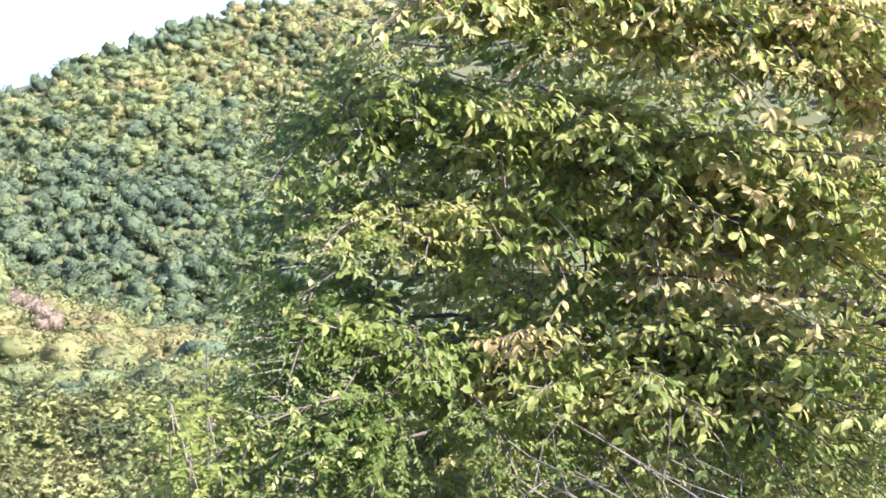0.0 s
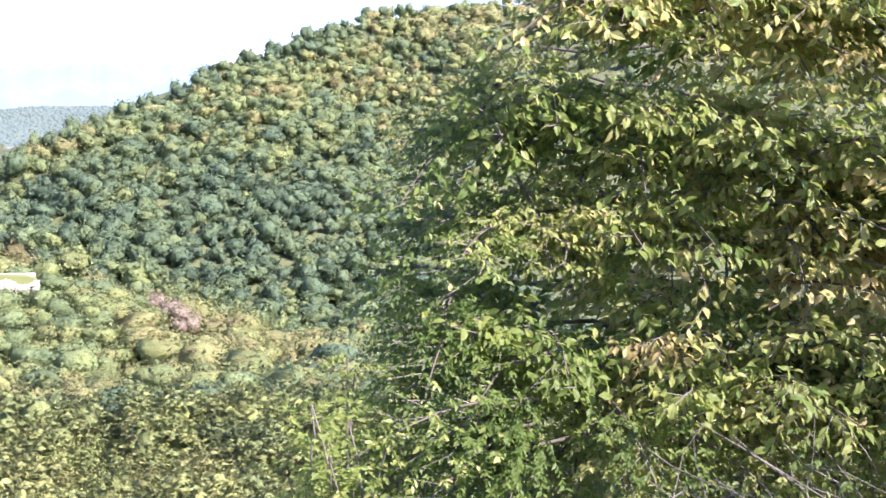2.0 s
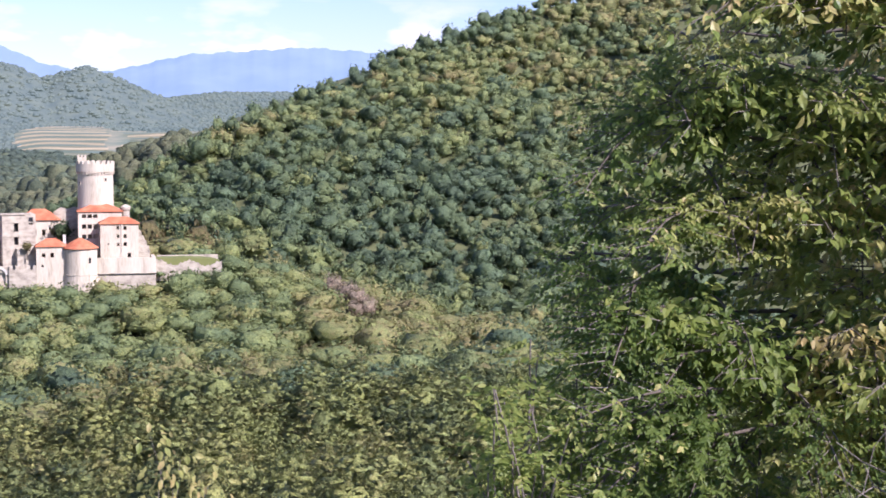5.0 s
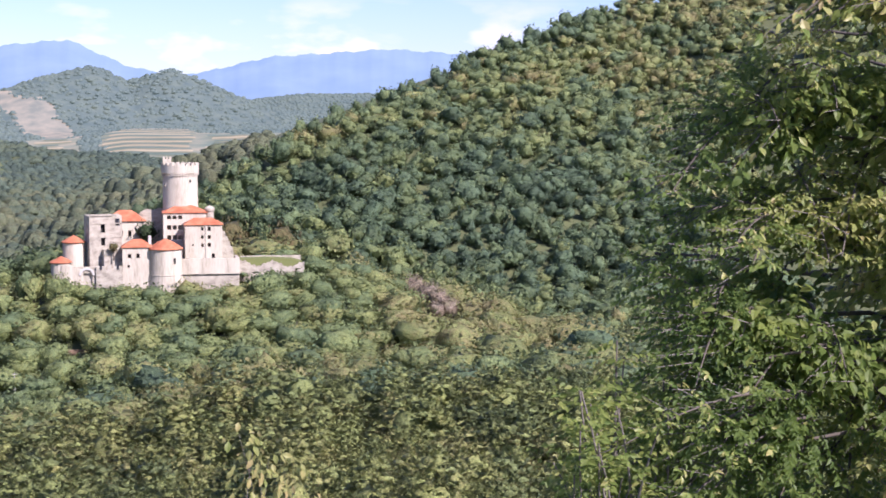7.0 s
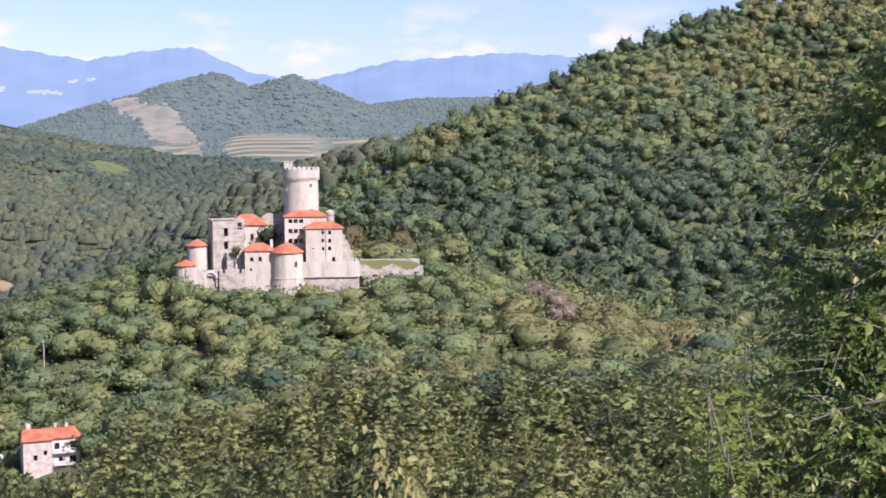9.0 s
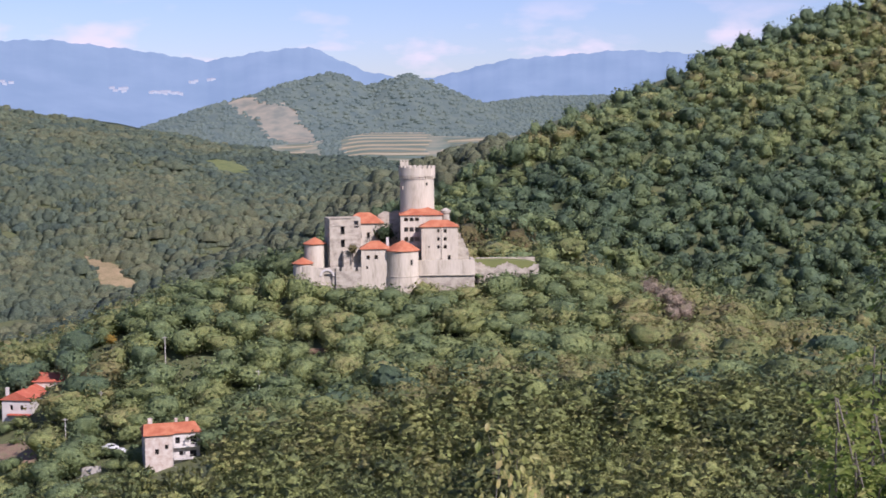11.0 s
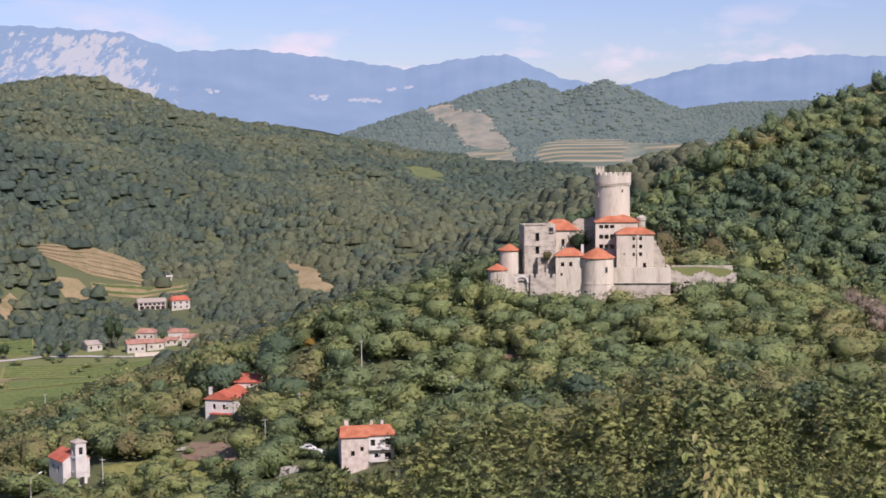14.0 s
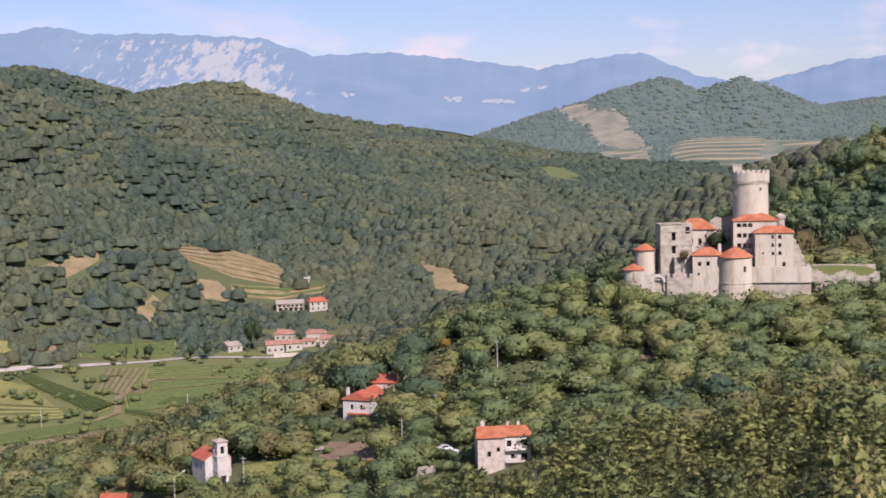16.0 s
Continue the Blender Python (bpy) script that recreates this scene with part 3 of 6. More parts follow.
def round_window(parent, cx, cy, r, deg, z, w=0.7, h=1.1):
    """A small window in a round wall: stone surround and dark pane set in it."""
    m = pose(cx, cy, z) @ pose(0, 0, 0, 0, 0, deg) @ pose(0, -r, 0)
    bm = bmesh.new()
    for a in ((-w / 2 - 0.15, -w / 2, -0.06, 0.5, -0.15, h + 0.15), (w / 2, w / 2 + 0.15, -0.06, 0.5, -0.15, h + 0.15), (-w / 2, w / 2, -0.06, 0.5, -0.15, 0), (-w / 2, w / 2, -0.06, 0.5, h, h + 0.15)):
        add_box(bm, *a)
    window = part("window", moved(bm, m), PLASTER, parent)
    part("pane", moved(box(-w / 2, w / 2, -0.03, 0.4, 0, h), m), DARK, window)


def merlons(parent, cx, cy, r, z, n, skip=(), h=1.0, thick=0.8, mat=None):
    for i in range(n):
        if i in skip:
            continue
        bm = bmesh.new()
        a0, a1 = 360 / n * i, 360 / n * (i + 0.62)
        pts = [(rr, a) for a in (a0, (a0 + a1) / 2, a1) for rr in (r - thick, r)]
        vs = [[bm.verts.new((cx + rr * math.cos(radians(a)), cy + rr * math.sin(radians(a)), zz)) for rr, a in pts] for zz in (z, z + h)]
        lo, hi = vs
        for a, b, c, d in ((0, 1, 3, 2), (2, 3, 5, 4)):
            bm.faces.new((hi[a], hi[b], hi[c], hi[d]))
        for a, b in ((1, 3), (3, 5), (5, 4), (4, 2), (2, 0), (0, 1)):
            bm.faces.new((lo[a], lo[b], hi[b], hi[a]))
        part("merlon", bm, mat or PLASTER, parent)


# great round keep
keep = castle_thing("castle_keep", "tall round pale stone castle keep with battlements", "tower", 11.2, 9.0, 2.3)
part("shaft", add_ring(bmesh.new(), 0, 0, [(5.45, -6), (5.3, 10), (5.15, 27.0)], 40), PLASTER, keep, shade=False)
bm = bmesh.new()
for i in range(36):
    a = 10 * i
    m = pose(0, 0, 0, 0, 0, a)
    piece = box(-0.22, 0.22, -5.55, -5.0, 26.6, 27.5)
    piece.transform(m)
    tmp = bpy.data.meshes.new("tmp")
    piece.to_mesh(tmp)
    piece.free()
    bm.from_mesh(tmp)
    bpy.data.meshes.remove(tmp)
part("corbel_ring", bm, PLASTER, keep)
bm = add_ring(bmesh.new(), 0, 0, [(4.8, 27.4), (5.6, 27.4), (5.6, 29.7), (4.8, 29.7), (4.8, 27.4)], 40, cap=False)
part("parapet", bm, PLASTER, keep)
merlons(keep, 0, 0, 5.6, 29.7, 20, h=0.75)
bm = bmesh.new()
add_box(bm, -5.1, -2.6, -2.4, 0.4, 27.4, 31.6)
part("stair_turret", bm, PLASTER, keep)
for a, b in ((-5.1, -4.5), (-4.1, -3.6), (-3.2, -2.6)):
    part("merlon", box(a, b, -2.4, -1.8, 31.6, 32.3), PLASTER, keep)
round_window(keep, 0, 0, 5.25, 32, 24.6, 0.6, 0.9)
round_window(keep, 0, 0, 5.25, -62, 23.5, 0.5, 0.9)

# palace with three rows of windows
palace = castle_thing("castle_palace", "pale three-storey castle palace with an orange tiled roof", "building")
rows3 = [(x - 0.6, x + 0.6, z, z + h) for x in (1.7, 3.3, 4.9) for z, h in ((4.2, 1.35), (7.2, 1.3), (10.3, 1.1))]
four_walls(palace, 5.9, 18.4, 0.5, 9.5, 6.0 - 1.5, 18.2, {"front": [(a, b, c + 1.5, d + 1.5) for a, b, c, d in rows3], "left": [opening(3, 6), opening(6, 9)]}, PLASTER)
part("roof", hip_roof(5.9, 18.4, 0.5, 9.5, 18.3, 2.1, 0.4), TILE, palace)
part("floor_slab", box(6.7, 17.6, 1.3, 8.7, 8.4, 8.6), DARK, palace)
front = castle_thing("castle_front_wing", "pale plastered castle wing with small windows and orange hipped roof", "building")
small = [(5.0 - .35, 5.0 + .35, z, z + 1.0) for z in (3.9, 6.3, 8.7)] + [(7.0 - .45, 7.0 + .45, z, z + 1.1) for z in (3.9, 6.2, 8.6)] + [(7.7, 8.6, 0.4, 1.9)] + [(2.0, 2.4, 4.2, 4.8)]
four_walls(front, 12.0, 22.8, -5.5, 0.2, 4.6, 15.0, {"front": small, "right": [opening(2.5, 4)]}, PLASTER)
part("pilaster", box(17.9, 18.3, -5.75, -5.5, 4.6, 14.9), PLASTER, front)
part("roof", hip_roof(12.0, 22.8, -5.5, 0.2, 15.1, 1.8, 0.4), TILE, front)

# turret with a stone cap
turret = castle_thing("corner_turret", "small round stone turret with conical stone cap", "turret", 19.6, 3.0, 13.0)
part("body", add_ring(bmesh.new(), 0, 0, [(1.2, -8), (1.2, 5.4), (1.45, 5.6), (1.45, 6.3)], 16), RUBBLE, turret)
part("cap", add_ring(bmesh.new(), 0, 0, [(1.6, 6.3), (0.95, 6.8), (0.05, 7.2)], 16), RUBBLE, turret)


def ragged_wall(x0, x1, y0, y1, z0, tops):
    """A broken wall whose top steps through the given heights."""
    bm = bmesh.new()
    n = len(tops) - 1
    lo = [[bm.verts.new((x0 + (x1 - x0) * i / n, y, z0)) for y in (y0, y1)] for i in range(n + 1)]
    hi = [[bm.verts.new((x0 + (x1 - x0) * i / n, y, tops[i])) for y in (y0, y1)] for i in range(n + 1)]
    for i in range(n):
        bm.faces.new((lo[i][0], lo[i + 1][0], hi[i + 1][0], hi[i][0]))
        bm.faces.new((lo[i][1], hi[i][1], hi[i + 1][1], lo[i + 1][1]))
        bm.faces.new((hi[i][0], hi[i + 1][0], hi[i + 1][1], hi[i][1]))
    bm.faces.new((lo[0][0], hi[0][0], hi[0][1], lo[0][1]))
    bm.faces.new((lo[n][0], lo[n][1], hi[n][1], hi[n][0]))
    return bm


ruin_r = castle_thing("ruined_wing", "ruined grey castle wall with broken sloping top", "ruin")
part("wall", ragged_wall(22.9, 26.2, -3.5, -2.6, 4.6, [13.4, 12.6, 12.9, 11.2, 11.4, 10.0, 9.8, 8.2, 8.4, 6.4]), RUBBLE, ruin_r)
part("wall", moved(ragged_wall(0, 5.0, 0, 0.9, 4.6, [13.5, 12.5, 12.8, 10.5, 8.0]), pose(23.0, -2.5, 0, 0, 0, 80)), RUBBLE, ruin_r)

# terrace walls
terrace = castle_thing("terrace_wall", "long pale retaining wall in two stepped courses", "wall")
part("upper_course", box(10.8, 27.6, -8.0, -6.8, 0.9, 5.3), PLASTER, terrace)
part("lower_course", box(10.6, 27.4, -7.55, -6.9, -7.5, 0.9), RUBBLE, terrace)
part("ledge", box(10.6, 27.7, -8.12, -6.8, 0.72, 0.898), RUBBLE, terrace)
part("side_course", box(26.6, 27.6, -6.8, 1.5, -3.5, 5.3), PLASTER, terrace)
part("terrace_floor", box(5, 26.6, -6.8, 10, 4.3, 4.6), GRASS, terrace)
end = castle_thing("terrace_ruin", "crumbling pale wall along a grassy terrace", "ruin")
part("wall", ragged_wall(27.8, 47.0, -4.5, -3.5, -2.0, [float(v) for v in 3.5 + 0.8 * np.sin(np.arange(40) * 0.33 + 1.2) + 0.25 * np.sin(np.arange(40) * 2.3) + 0.15 * np.sin(np.arange(40) * 5.1) - 0.02 * np.arange(40)]), RUBBLE, end)
part("back_wall", box(28.5, 46.5, 1.5, 2.2, 1.0, 5.0), RUBBLE, end)
part("grass_bank", moved(ragged_wall(0, 18.5, 0, 6, -3, [4.6, 4.7, 4.7, 4.8, 4.6, 4.5, 4.3, 3.6]), pose(28.0, -3.4, 0)), GRASS, end)

# low round tower and gate house
drum = castle_thing("round_bastion", "low round white-plastered bastion with orange conical roof", "tower", 6.3, -7.0, 0.0)
part("drum", add_ring(bmesh.new(), 0, 0, [(5.1, -6), (4.85, 0.6), (4.72, 0.7), (4.7, 8.4)], 36), PLASTER, drum)
part("string_course", add_ring(bmesh.new(), 0, 0, [(4.75, 0.7), (4.95, 0.7), (4.95, 1.0), (4.75, 1.0)], 36, cap=False), PLASTER, drum)
part("roof", add_ring(bmesh.new(), 0, 0, [(4.6, 8.1), (5.15, 8.25), (5.15, 8.45), (2.5, 10.2), (0.1, 11.3)], 36), TILE, drum)
round_window(drum, 0, 0, 4.7, 33, 4.2, 0.8, 1.6)
gate = castle_thing("gate_house", "white-plastered gate house with orange tiled roof", "building")
four_walls(gate, -5.9, 2.4, -8.5, -2.5, -6.0, 8.9, {"front": [opening(2.0, 11.8, .9, 1.2), opening(4.4, 11.8, .9, 1.3), opening(1.7, 9.0, .6, .8)]}, PLASTER)
part("roof", hip_roof(-5.9, 2.4, -8.5, -2.5, 9.0, 2.1, 0.4), TILE, gate)
part("chimney", box(1.5, 2.3, -5.6, -4.8, 9.2, 12.0), WHITE, gate, "white chimney")

# battlemented curtain wall
curtain = castle_thing("curtain_wall", "battlemented rubble curtain wall", "wall")
part("wall", box(-13.4, -5.9, -8.6, -7.6, -6.0, 2.4), RUBBLE, curtain)
for i in range(5):
    part("merlon", box(-13.3 + i * 1.6, -12.4 + i * 1.6, -8.6, -7.9, 2.4, 3.6), RUBBLE, curtain)
arch = castle_thing("arched_gate_wall", "whitewashed wall with an arched recess", "wall")
part("wall", moved(wall_panel(5.2, 9.4, 1.0, [(1.0, 4.2, 4.0, 7.6)]), pose(-18.6, -7.8, -6.0)), RUBBLE, arch)
part("arch_band", moved(add_ring(bmesh.new(), 0, 0, [(1.6, 0), (2.15, 0), (2.15, 0.35), (1.6, 0.35), (1.6, 0)], 14, 0, 180, cap=False), pose(-16.0, -7.8, 1.0, 90, 0, 0)), WHITE, arch, "white arch band")
part("recess", box(-17.7, -14.3, -7.1, -6.9, -2.2, 1.8), RUBBLE, arch)

# ruined palace tower on the left
west = castle_thing("ruined_west_block", "roofless square grey stone block with tall window openings", "ruin", -15.2, -4.3, 1.5, 12.0)
four_walls(west, 0, 9.4, 0, 9.0, 0, 16.2, {"front": [opening(3.9, 7.6, 1.2, 2.4), (3.3, 4.5, 11.4, 13.8), (7.4, 8.7, 13.3, 15.4)], "left": [opening(3, 9, 1.0, 1.8)]}, RUBBLE, 0.9)
for z in (9.9, 13.9):
    part("string_course", box(-0.1, 9.5, -0.12, -0.002, z, z + 0.25), RUBBLE, west)
part("cornice", box(-0.3, 6.6, -0.3, 0.0, 16.2, 16.5), RUBBLE, west)
part("broken_coping", ragged_wall(6.6, 9.4, 0.004, 0.9, 16.2, [16.7, 16.5, 16.9, 16.6, 16.3]), RUBBLE, west)
# added near-black block paints the shade behind the roofless ruin's windows
part("interior", box(1.1, 8.3, 1.1, 7.9, 0.2, 13.9), DARK, west)
part("lean_to", moved(ragged_wall(3.6, 8.8, -2.6, 0, -5, [6.6, 6.8, 6.2, 5.0, 4.6]), pose(0, 0, 0)), RUBBLE, west)
chapel = castle_thing("east_range", "pale castle range with bright orange tiled roof", "building", -11.0, 9.0, 3.4)
four_walls(chapel, 0, 11.5, 0, 8, 0, 12.0, {"front": [opening(x, 7.4, .9, 1.7) for x in (4.6, 7.1, 9.6)]}, PLASTER)
part("roof", hip_roof(0, 11.5, 0, 8, 12.0, 3.0, 0.5), TILE, chapel)
backwall = castle_thing("inner_wall", "dark weathered rubble wall by the keep", "wall")
part("wall", ragged_wall(-1.0, 7.2, 12.0, 13.0, 3.0, [17.5, 18.8, 18.3, 19.0, 18.2]), RUBBLE, backwall)

# two small round towers on the left
for cx, cy, r, z0, zw, zt in ((-19.9, 0.0, 3.25, -2.0, 10.0, 12.0), (-23.3, -5.0, 2.9, -5.0, 4.6, 6.4)):
    small_tower = castle_thing("corner_tower", "small round plastered tower with orange conical roof", "tower", cx, cy, 0)
    part("drum", add_ring(bmesh.new(), 0, 0, [(r, z0), (r * 0.97, zw)], 24), PLASTER, small_tower)
    part("roof", add_ring(bmesh.new(), 0, 0, [(r, zw - 0.2), (r + 0.4, zw), (r + 0.4, zw + 0.15), (0.08, zt)], 24), TILE, small_tower)
low_wall = castle_thing("outer_wall", "low curved pale curtain wall", "wall")
part("wall", moved(ragged_wall(0, 6.0, 0, 0.8, -6, [4.0, 4.1, 3.8, 3.2, 2.6]), pose(-23.0, -8.2, 0, 0, 0, 4)), PLASTER, low_wall)
link_wall = castle_thing("link_wall", "dark stone wall between tower and ruin", "wall")
part("wall", box(-19.0, -17.6, -1.0, 0.2, -2, 8.0), RUBBLE, link_wall)


# ---- houses ----
def house(name, label, az, d, turn, w, depth, wall_h, rise, roof_mat, wall_mat=None, holes=None, ridge_along="x", inset=0.6, group="", chimney=True, z=None, room=7.0):
    px, py = spot(az, d)
    z = ground_at(px, py) if z is None else z
    ob = thing(name, label, "house", (px, py, z), -az + turn, group)
    four_walls(ob, -w / 2, w / 2, 0, depth, -3.0, wall_h, {k: [(a, b, c + 3, e + 3) for a, b, c, e in v] for k, v in (holes or {}).items()}, wall_mat or WHITE, 0.35)
    if inset == 0.0:
        for a in ((-w / 2 + 0.02, -w / 2 + 0.32), (w / 2 - 0.32, w / 2 - 0.02)) if ridge_along == "x" else ((0.02, 0.32), (depth - 0.32, depth - 0.02)):
            gables = bmesh.new()
            n = depth if ridge_along == "x" else w
            lo, hi = (0.02, n - 0.02) if ridge_along == "x" else (-w / 2 + 0.02, w / 2 - 0.02)
            pts = [(lo, wall_h), (hi, wall_h), ((lo + hi) / 2, wall_h + rise * 0.93)]
            rings = [[gables.verts.new((q, p, zz) if ridge_along == "x" else (p, q, zz)) for p, zz in pts] for q in a]
            gables.faces.new(rings[0])
            gables.faces.new(rings[1][::-1])
            for i in range(3):
                gables.faces.new((rings[0][i], rings[0][(i + 1) % 3], rings[1][(i + 1) % 3], rings[1][i]))
            part("gable", gables, wall_mat or WHITE, ob)
    part("roof", hip_roof(-w / 2, w / 2, 0, depth, wall_h + 0.05, rise, 0.5, ridge_along, inset), roof_mat, ob)
    # near-black block stands in for the unlit rooms behind the openings
    part("interior", box(-w / 2 + 0.6, w / 2 - 0.6, 0.8, depth - 0.6, -2.5, wall_h - 0.3), DARK, ob)
    if chimney:
        part("chimney", box(-w / 2 + 1.0, -w / 2 + 1.7, depth * .4, depth * .4 + 0.7, wall_h, wall_h + rise + 0.7), roof_mat, ob)
    clear(az, d + 3, room)
    return ob


HB_AZ, HB_D, HB_Z = -6.85, 350.0, -81.7
houseb = thing("village_house", "house with worn brick wing, white balconied wing and orange tiles", "house", (*spot(HB_AZ, HB_D), HB_Z), -HB_AZ + 6)
four_walls(houseb, -6.6, -0.2, 0.0, 8.5, -3.0, 9.4, {"front": [(2.3, 3.2, 7.6, 8.9), (4.6, 5.4, 8.7, 9.8)], "left": [(2.4, 3.3, 7.6, 8.9), (5.2, 6.0, 8.7, 9.8)]}, BRICK, 0.4, "worn brick wall with patches of old plaster")
four_walls(houseb, -0.19, 6.4, 1.1, 8.5, -3.0, 9.4, {"front": [(0.8, 1.9, 9.6, 11.2), (4.4, 5.9, 9.2, 11.4), (1.7, 2.6, 6.6, 7.8), (4.2, 5.8, 6.2, 7.9)], "right": [(2.0, 3.0, 9.6, 11.0)]}, WHITE, 0.4)
part("roof", hip_roof(-6.6, 6.4, 1.1, 8.5, 9.42, 1.75, 0.5, "x", 1.2), TILE, houseb)
part("wing_roof", hip_roof(-6.55, -0.35, 0.0, 8.4, 9.40, 1.85, 0.52, "x", 0.6), TILE, houseb)
# near-black blocks give both wings their indoor shade
part("interior", box(-6.0, -0.8, 0.8, 8.0, -2.5, 9.0), DARK, houseb)
part("interior", box(0.4, 5.8, 1.9, 8.0, -2.5, 9.0), DARK, houseb)
part("chimney", box(-5.4, -4.4, 4.6, 5.6, 9.8, 12.4), BRICK, houseb)
for x in (1.0, 3.6):
    part("chimney", box(x, x + 0.7, 5.2, 5.9, 10.0, 12.0), BRICK, houseb)
for z, x0, x1 in ((5.9, 0.1, 6.3), (3.0, 0.1, 4.6)):
    balcony = part("balcony", box(x0, x1, -0.25, 1.096, z, z + 0.22), WHITE, houseb, "white balcony slab")
    rail = bmesh.new()
    add_box(rail, x0, x1, -0.25, -0.18, z + 1.05, z + 1.13)
    for k in range(11):
        xx = x0 + (x1 - x0 - 0.07) * k / 10
        add_box(rail, xx, xx + 0.07, -0.245, -0.185, z + 0.22, z + 1.05)
    part("railing", rail, WHITE, balcony)
part("downpipe", box(-0.16, -0.04, -0.12, -0.004, 0.0, 9.3), CONCRETE, houseb)
part("porch", box(0.2, 3.4, -1.6, -0.27, -2.5, 1.6), WHITE, houseb)
clear(HB_AZ, HB_D + 3, 9)
for az in (-8.0, -7.4, -6.8, -6.2, -5.6):
    for dd in (298, 308, 318, 330, 340):
        clear(az, dd, 6.5)
clear(-7.6, 346, 8), clear(-7.5, 338, 8), clear(-6.3, 340, 7), clear(-6.9, 330, 7), clear(-5.2, 344, 7), clear(-4.4, 338, 6), clear(-7.2, 322, 6), clear(-6.0, 334, 7), clear(-5.7, 328, 6), clear(-6.4, 320, 6), clear(-7.2, 332, 6), clear(-6.6, 344, 7), clear(-7.3, 340, 6)

housec = house("village_house", "white house with red tiled gable roof on the slope", -12.67, 414, -26, 8.4, 12, 6.2, 2.2, REDTILE, holes={"front": [(2.3, 3.2, 3.3, 4.7), (5.3, 6.2, 3.3, 4.7), (4.9, 7.2, 0.0, 1.9)], "right": [(2, 3, 3.3, 4.6), (5, 6, 3.3, 4.6)]}, ridge_along="y", inset=0.0, z=-80.1, chimney=False)
part("chimney", box(-3.8, -3.0, 1.5, 2.3, 7, 9.2), WHITE, housec)
part("porch_roof", box(-2.2, 4.4, -1.6, -0.02, 2.1, 2.35), REDTILE, housec)
barn = house("farm_building", "open-sided barn with red tiled roof beside the house", -11.42, 424, -15, 9.0, 8, 6.0, 1.8, REDTILE, BRICK, {"front": [(0.6, 4.0, 0, 3.2), (4.8, 8.4, 0, 3.0)]}, "x", 0.0, z=-77.0, chimney=False)
clear(-12.9, 404, 6), clear(-12.6, 397, 8), clear(-11.8, 413, 5), clear(-12.9, 400, 9), clear(-12.4, 404, 8), clear(-11.7, 408, 8), clear(-12.5, 391, 9), clear(-11.3, 414, 7)

for az, d, turn, w, dep, h, rise, roof, lab in (
        (-15.75, 744, 8, 9.0, 7, 4.6, 1.8, PALETILE, "white village house with red tiled roof"),
        (-15.42, 768, -12, 9.5, 8, 6.2, 2.0, PALETILE, "tall white village house with red tiled roof"),
        (-15.02, 748, 8, 8.5, 7, 3.8, 1.6, PALETILE, "low village house with red tiled roof"),
        (-14.14, 772, 0, 10.5, 8, 4.6, 1.6, PALETILE, "long white village house with pale red roof"),
        (-14.42, 757, 0, 6.5, 6, 3.0, 1.2, PALETILE, "small village outbuilding with red roof"),
        (-13.75, 748, -10, 7.0, 7, 3.6, 1.8, PALETILE, "white cottage with red tiled roof"),
        (-17.3, 756, 25, 8.0, 7, 3.4, 1.8, GREYTILE, "cottage with grey-brown roof"),
        (-14.02, 852, 12, 10.5, 8, 5.6, 2.2, REDTILE, "white hillside house with bright red roof"),
        (-14.43, 903, 0, 3.0, 3, 2.4, 0.6, WHITE, "small white field hut")):
    n = max(1, int(w // 3))
    holes = {"front": [(w * (i + 0.5) / n - 0.5, w * (i + 0.5) / n + 0.5, zz, zz + 1.2) for i in range(n) for zz in ((1.0, 3.6) if h > 5 else (1.2,))]}
    house("village_house", lab, az, d, turn, w, dep, h, rise, roof, CREAM, holes, "x", 0.0 if w < 9.3 else 2.0, "houses of the village", chimney=w > 6, room=9.5)
    clear(az, d - 9, 8)
inn = house("long_house", "long low house with pale roof and shaded porch", -15.12, 854, 4, 15.5, 8, 4.6, 1.8, GREYTILE, BRICK, {"front": [(0.8 + 2.5 * i, 2.6 + 2.5 * i, 2.6, 3.9) for i in range(6)] + [(1 + 3 * i, 3.2 + 3 * i, 0.1, 2.2) for i in range(5)]}, "x", 0.0, room=10.0)
yard = thing("yard_wall", "long cream garden wall by the road", "wall", (*spot(-15.2, 728), ground_at(*spot(-15.2, 728))), 15.2)
part("wall", box(-8, 8, 0, 0.4, -2, 2.0), PLASTER, yard)
clear(-15.2, 728, 9)

for az, d, turn, w, dep, h, rise, z, lab in ((-22.25, 407, -14, 6.4, 7, 4.0, 1.5, -101.4, "pinkish plastered house with worn red roof below the church"), (-20.15, 379, 6, 17.0, 8, 2.6, 1.7, -97.4, "long low house with bright red tiled roof below the church")):
    house("village_house", lab, az, d, turn, w, dep, h, rise, REDTILE, BRICK if w < 10 else None, {"front": [(1.4, 2.4, 1.2, 2.4), (4.0, 5.0, 1.2, 2.4)]}, "x", 0.0, "houses of the village", z=z, room=8.0)
    clear(az - 0.7, d - 8, 7), clear(az + 0.7, d - 8, 7), clear(az, d - 16, 8)
clear(-21.2, 371, 7), clear(-19.1, 373, 7)

# church with a bell tower on its front
cx_, cy_ = spot(-18.04, 397)
church = thing("church", "small white church with square bell tower", "church", (cx_, cy_, -91.9), 18.1 + 24)
four_walls(church, -3.8, 3.8, 1.6, 10.6, -4, 6.2, {"left": [(2.0, 2.8, 6.5, 8.6), (5, 5.8, 6.5, 8.6)]}, WHITE, 0.5)
bm = bmesh.new()
fv = [bm.verts.new(p) for p in ((-3.8, 1.62, 6.2), (3.8, 1.62, 6.2), (0, 1.62, 8.5), (-3.8, 2.1, 6.2), (3.8, 2.1, 6.2), (0, 2.1, 8.5))]
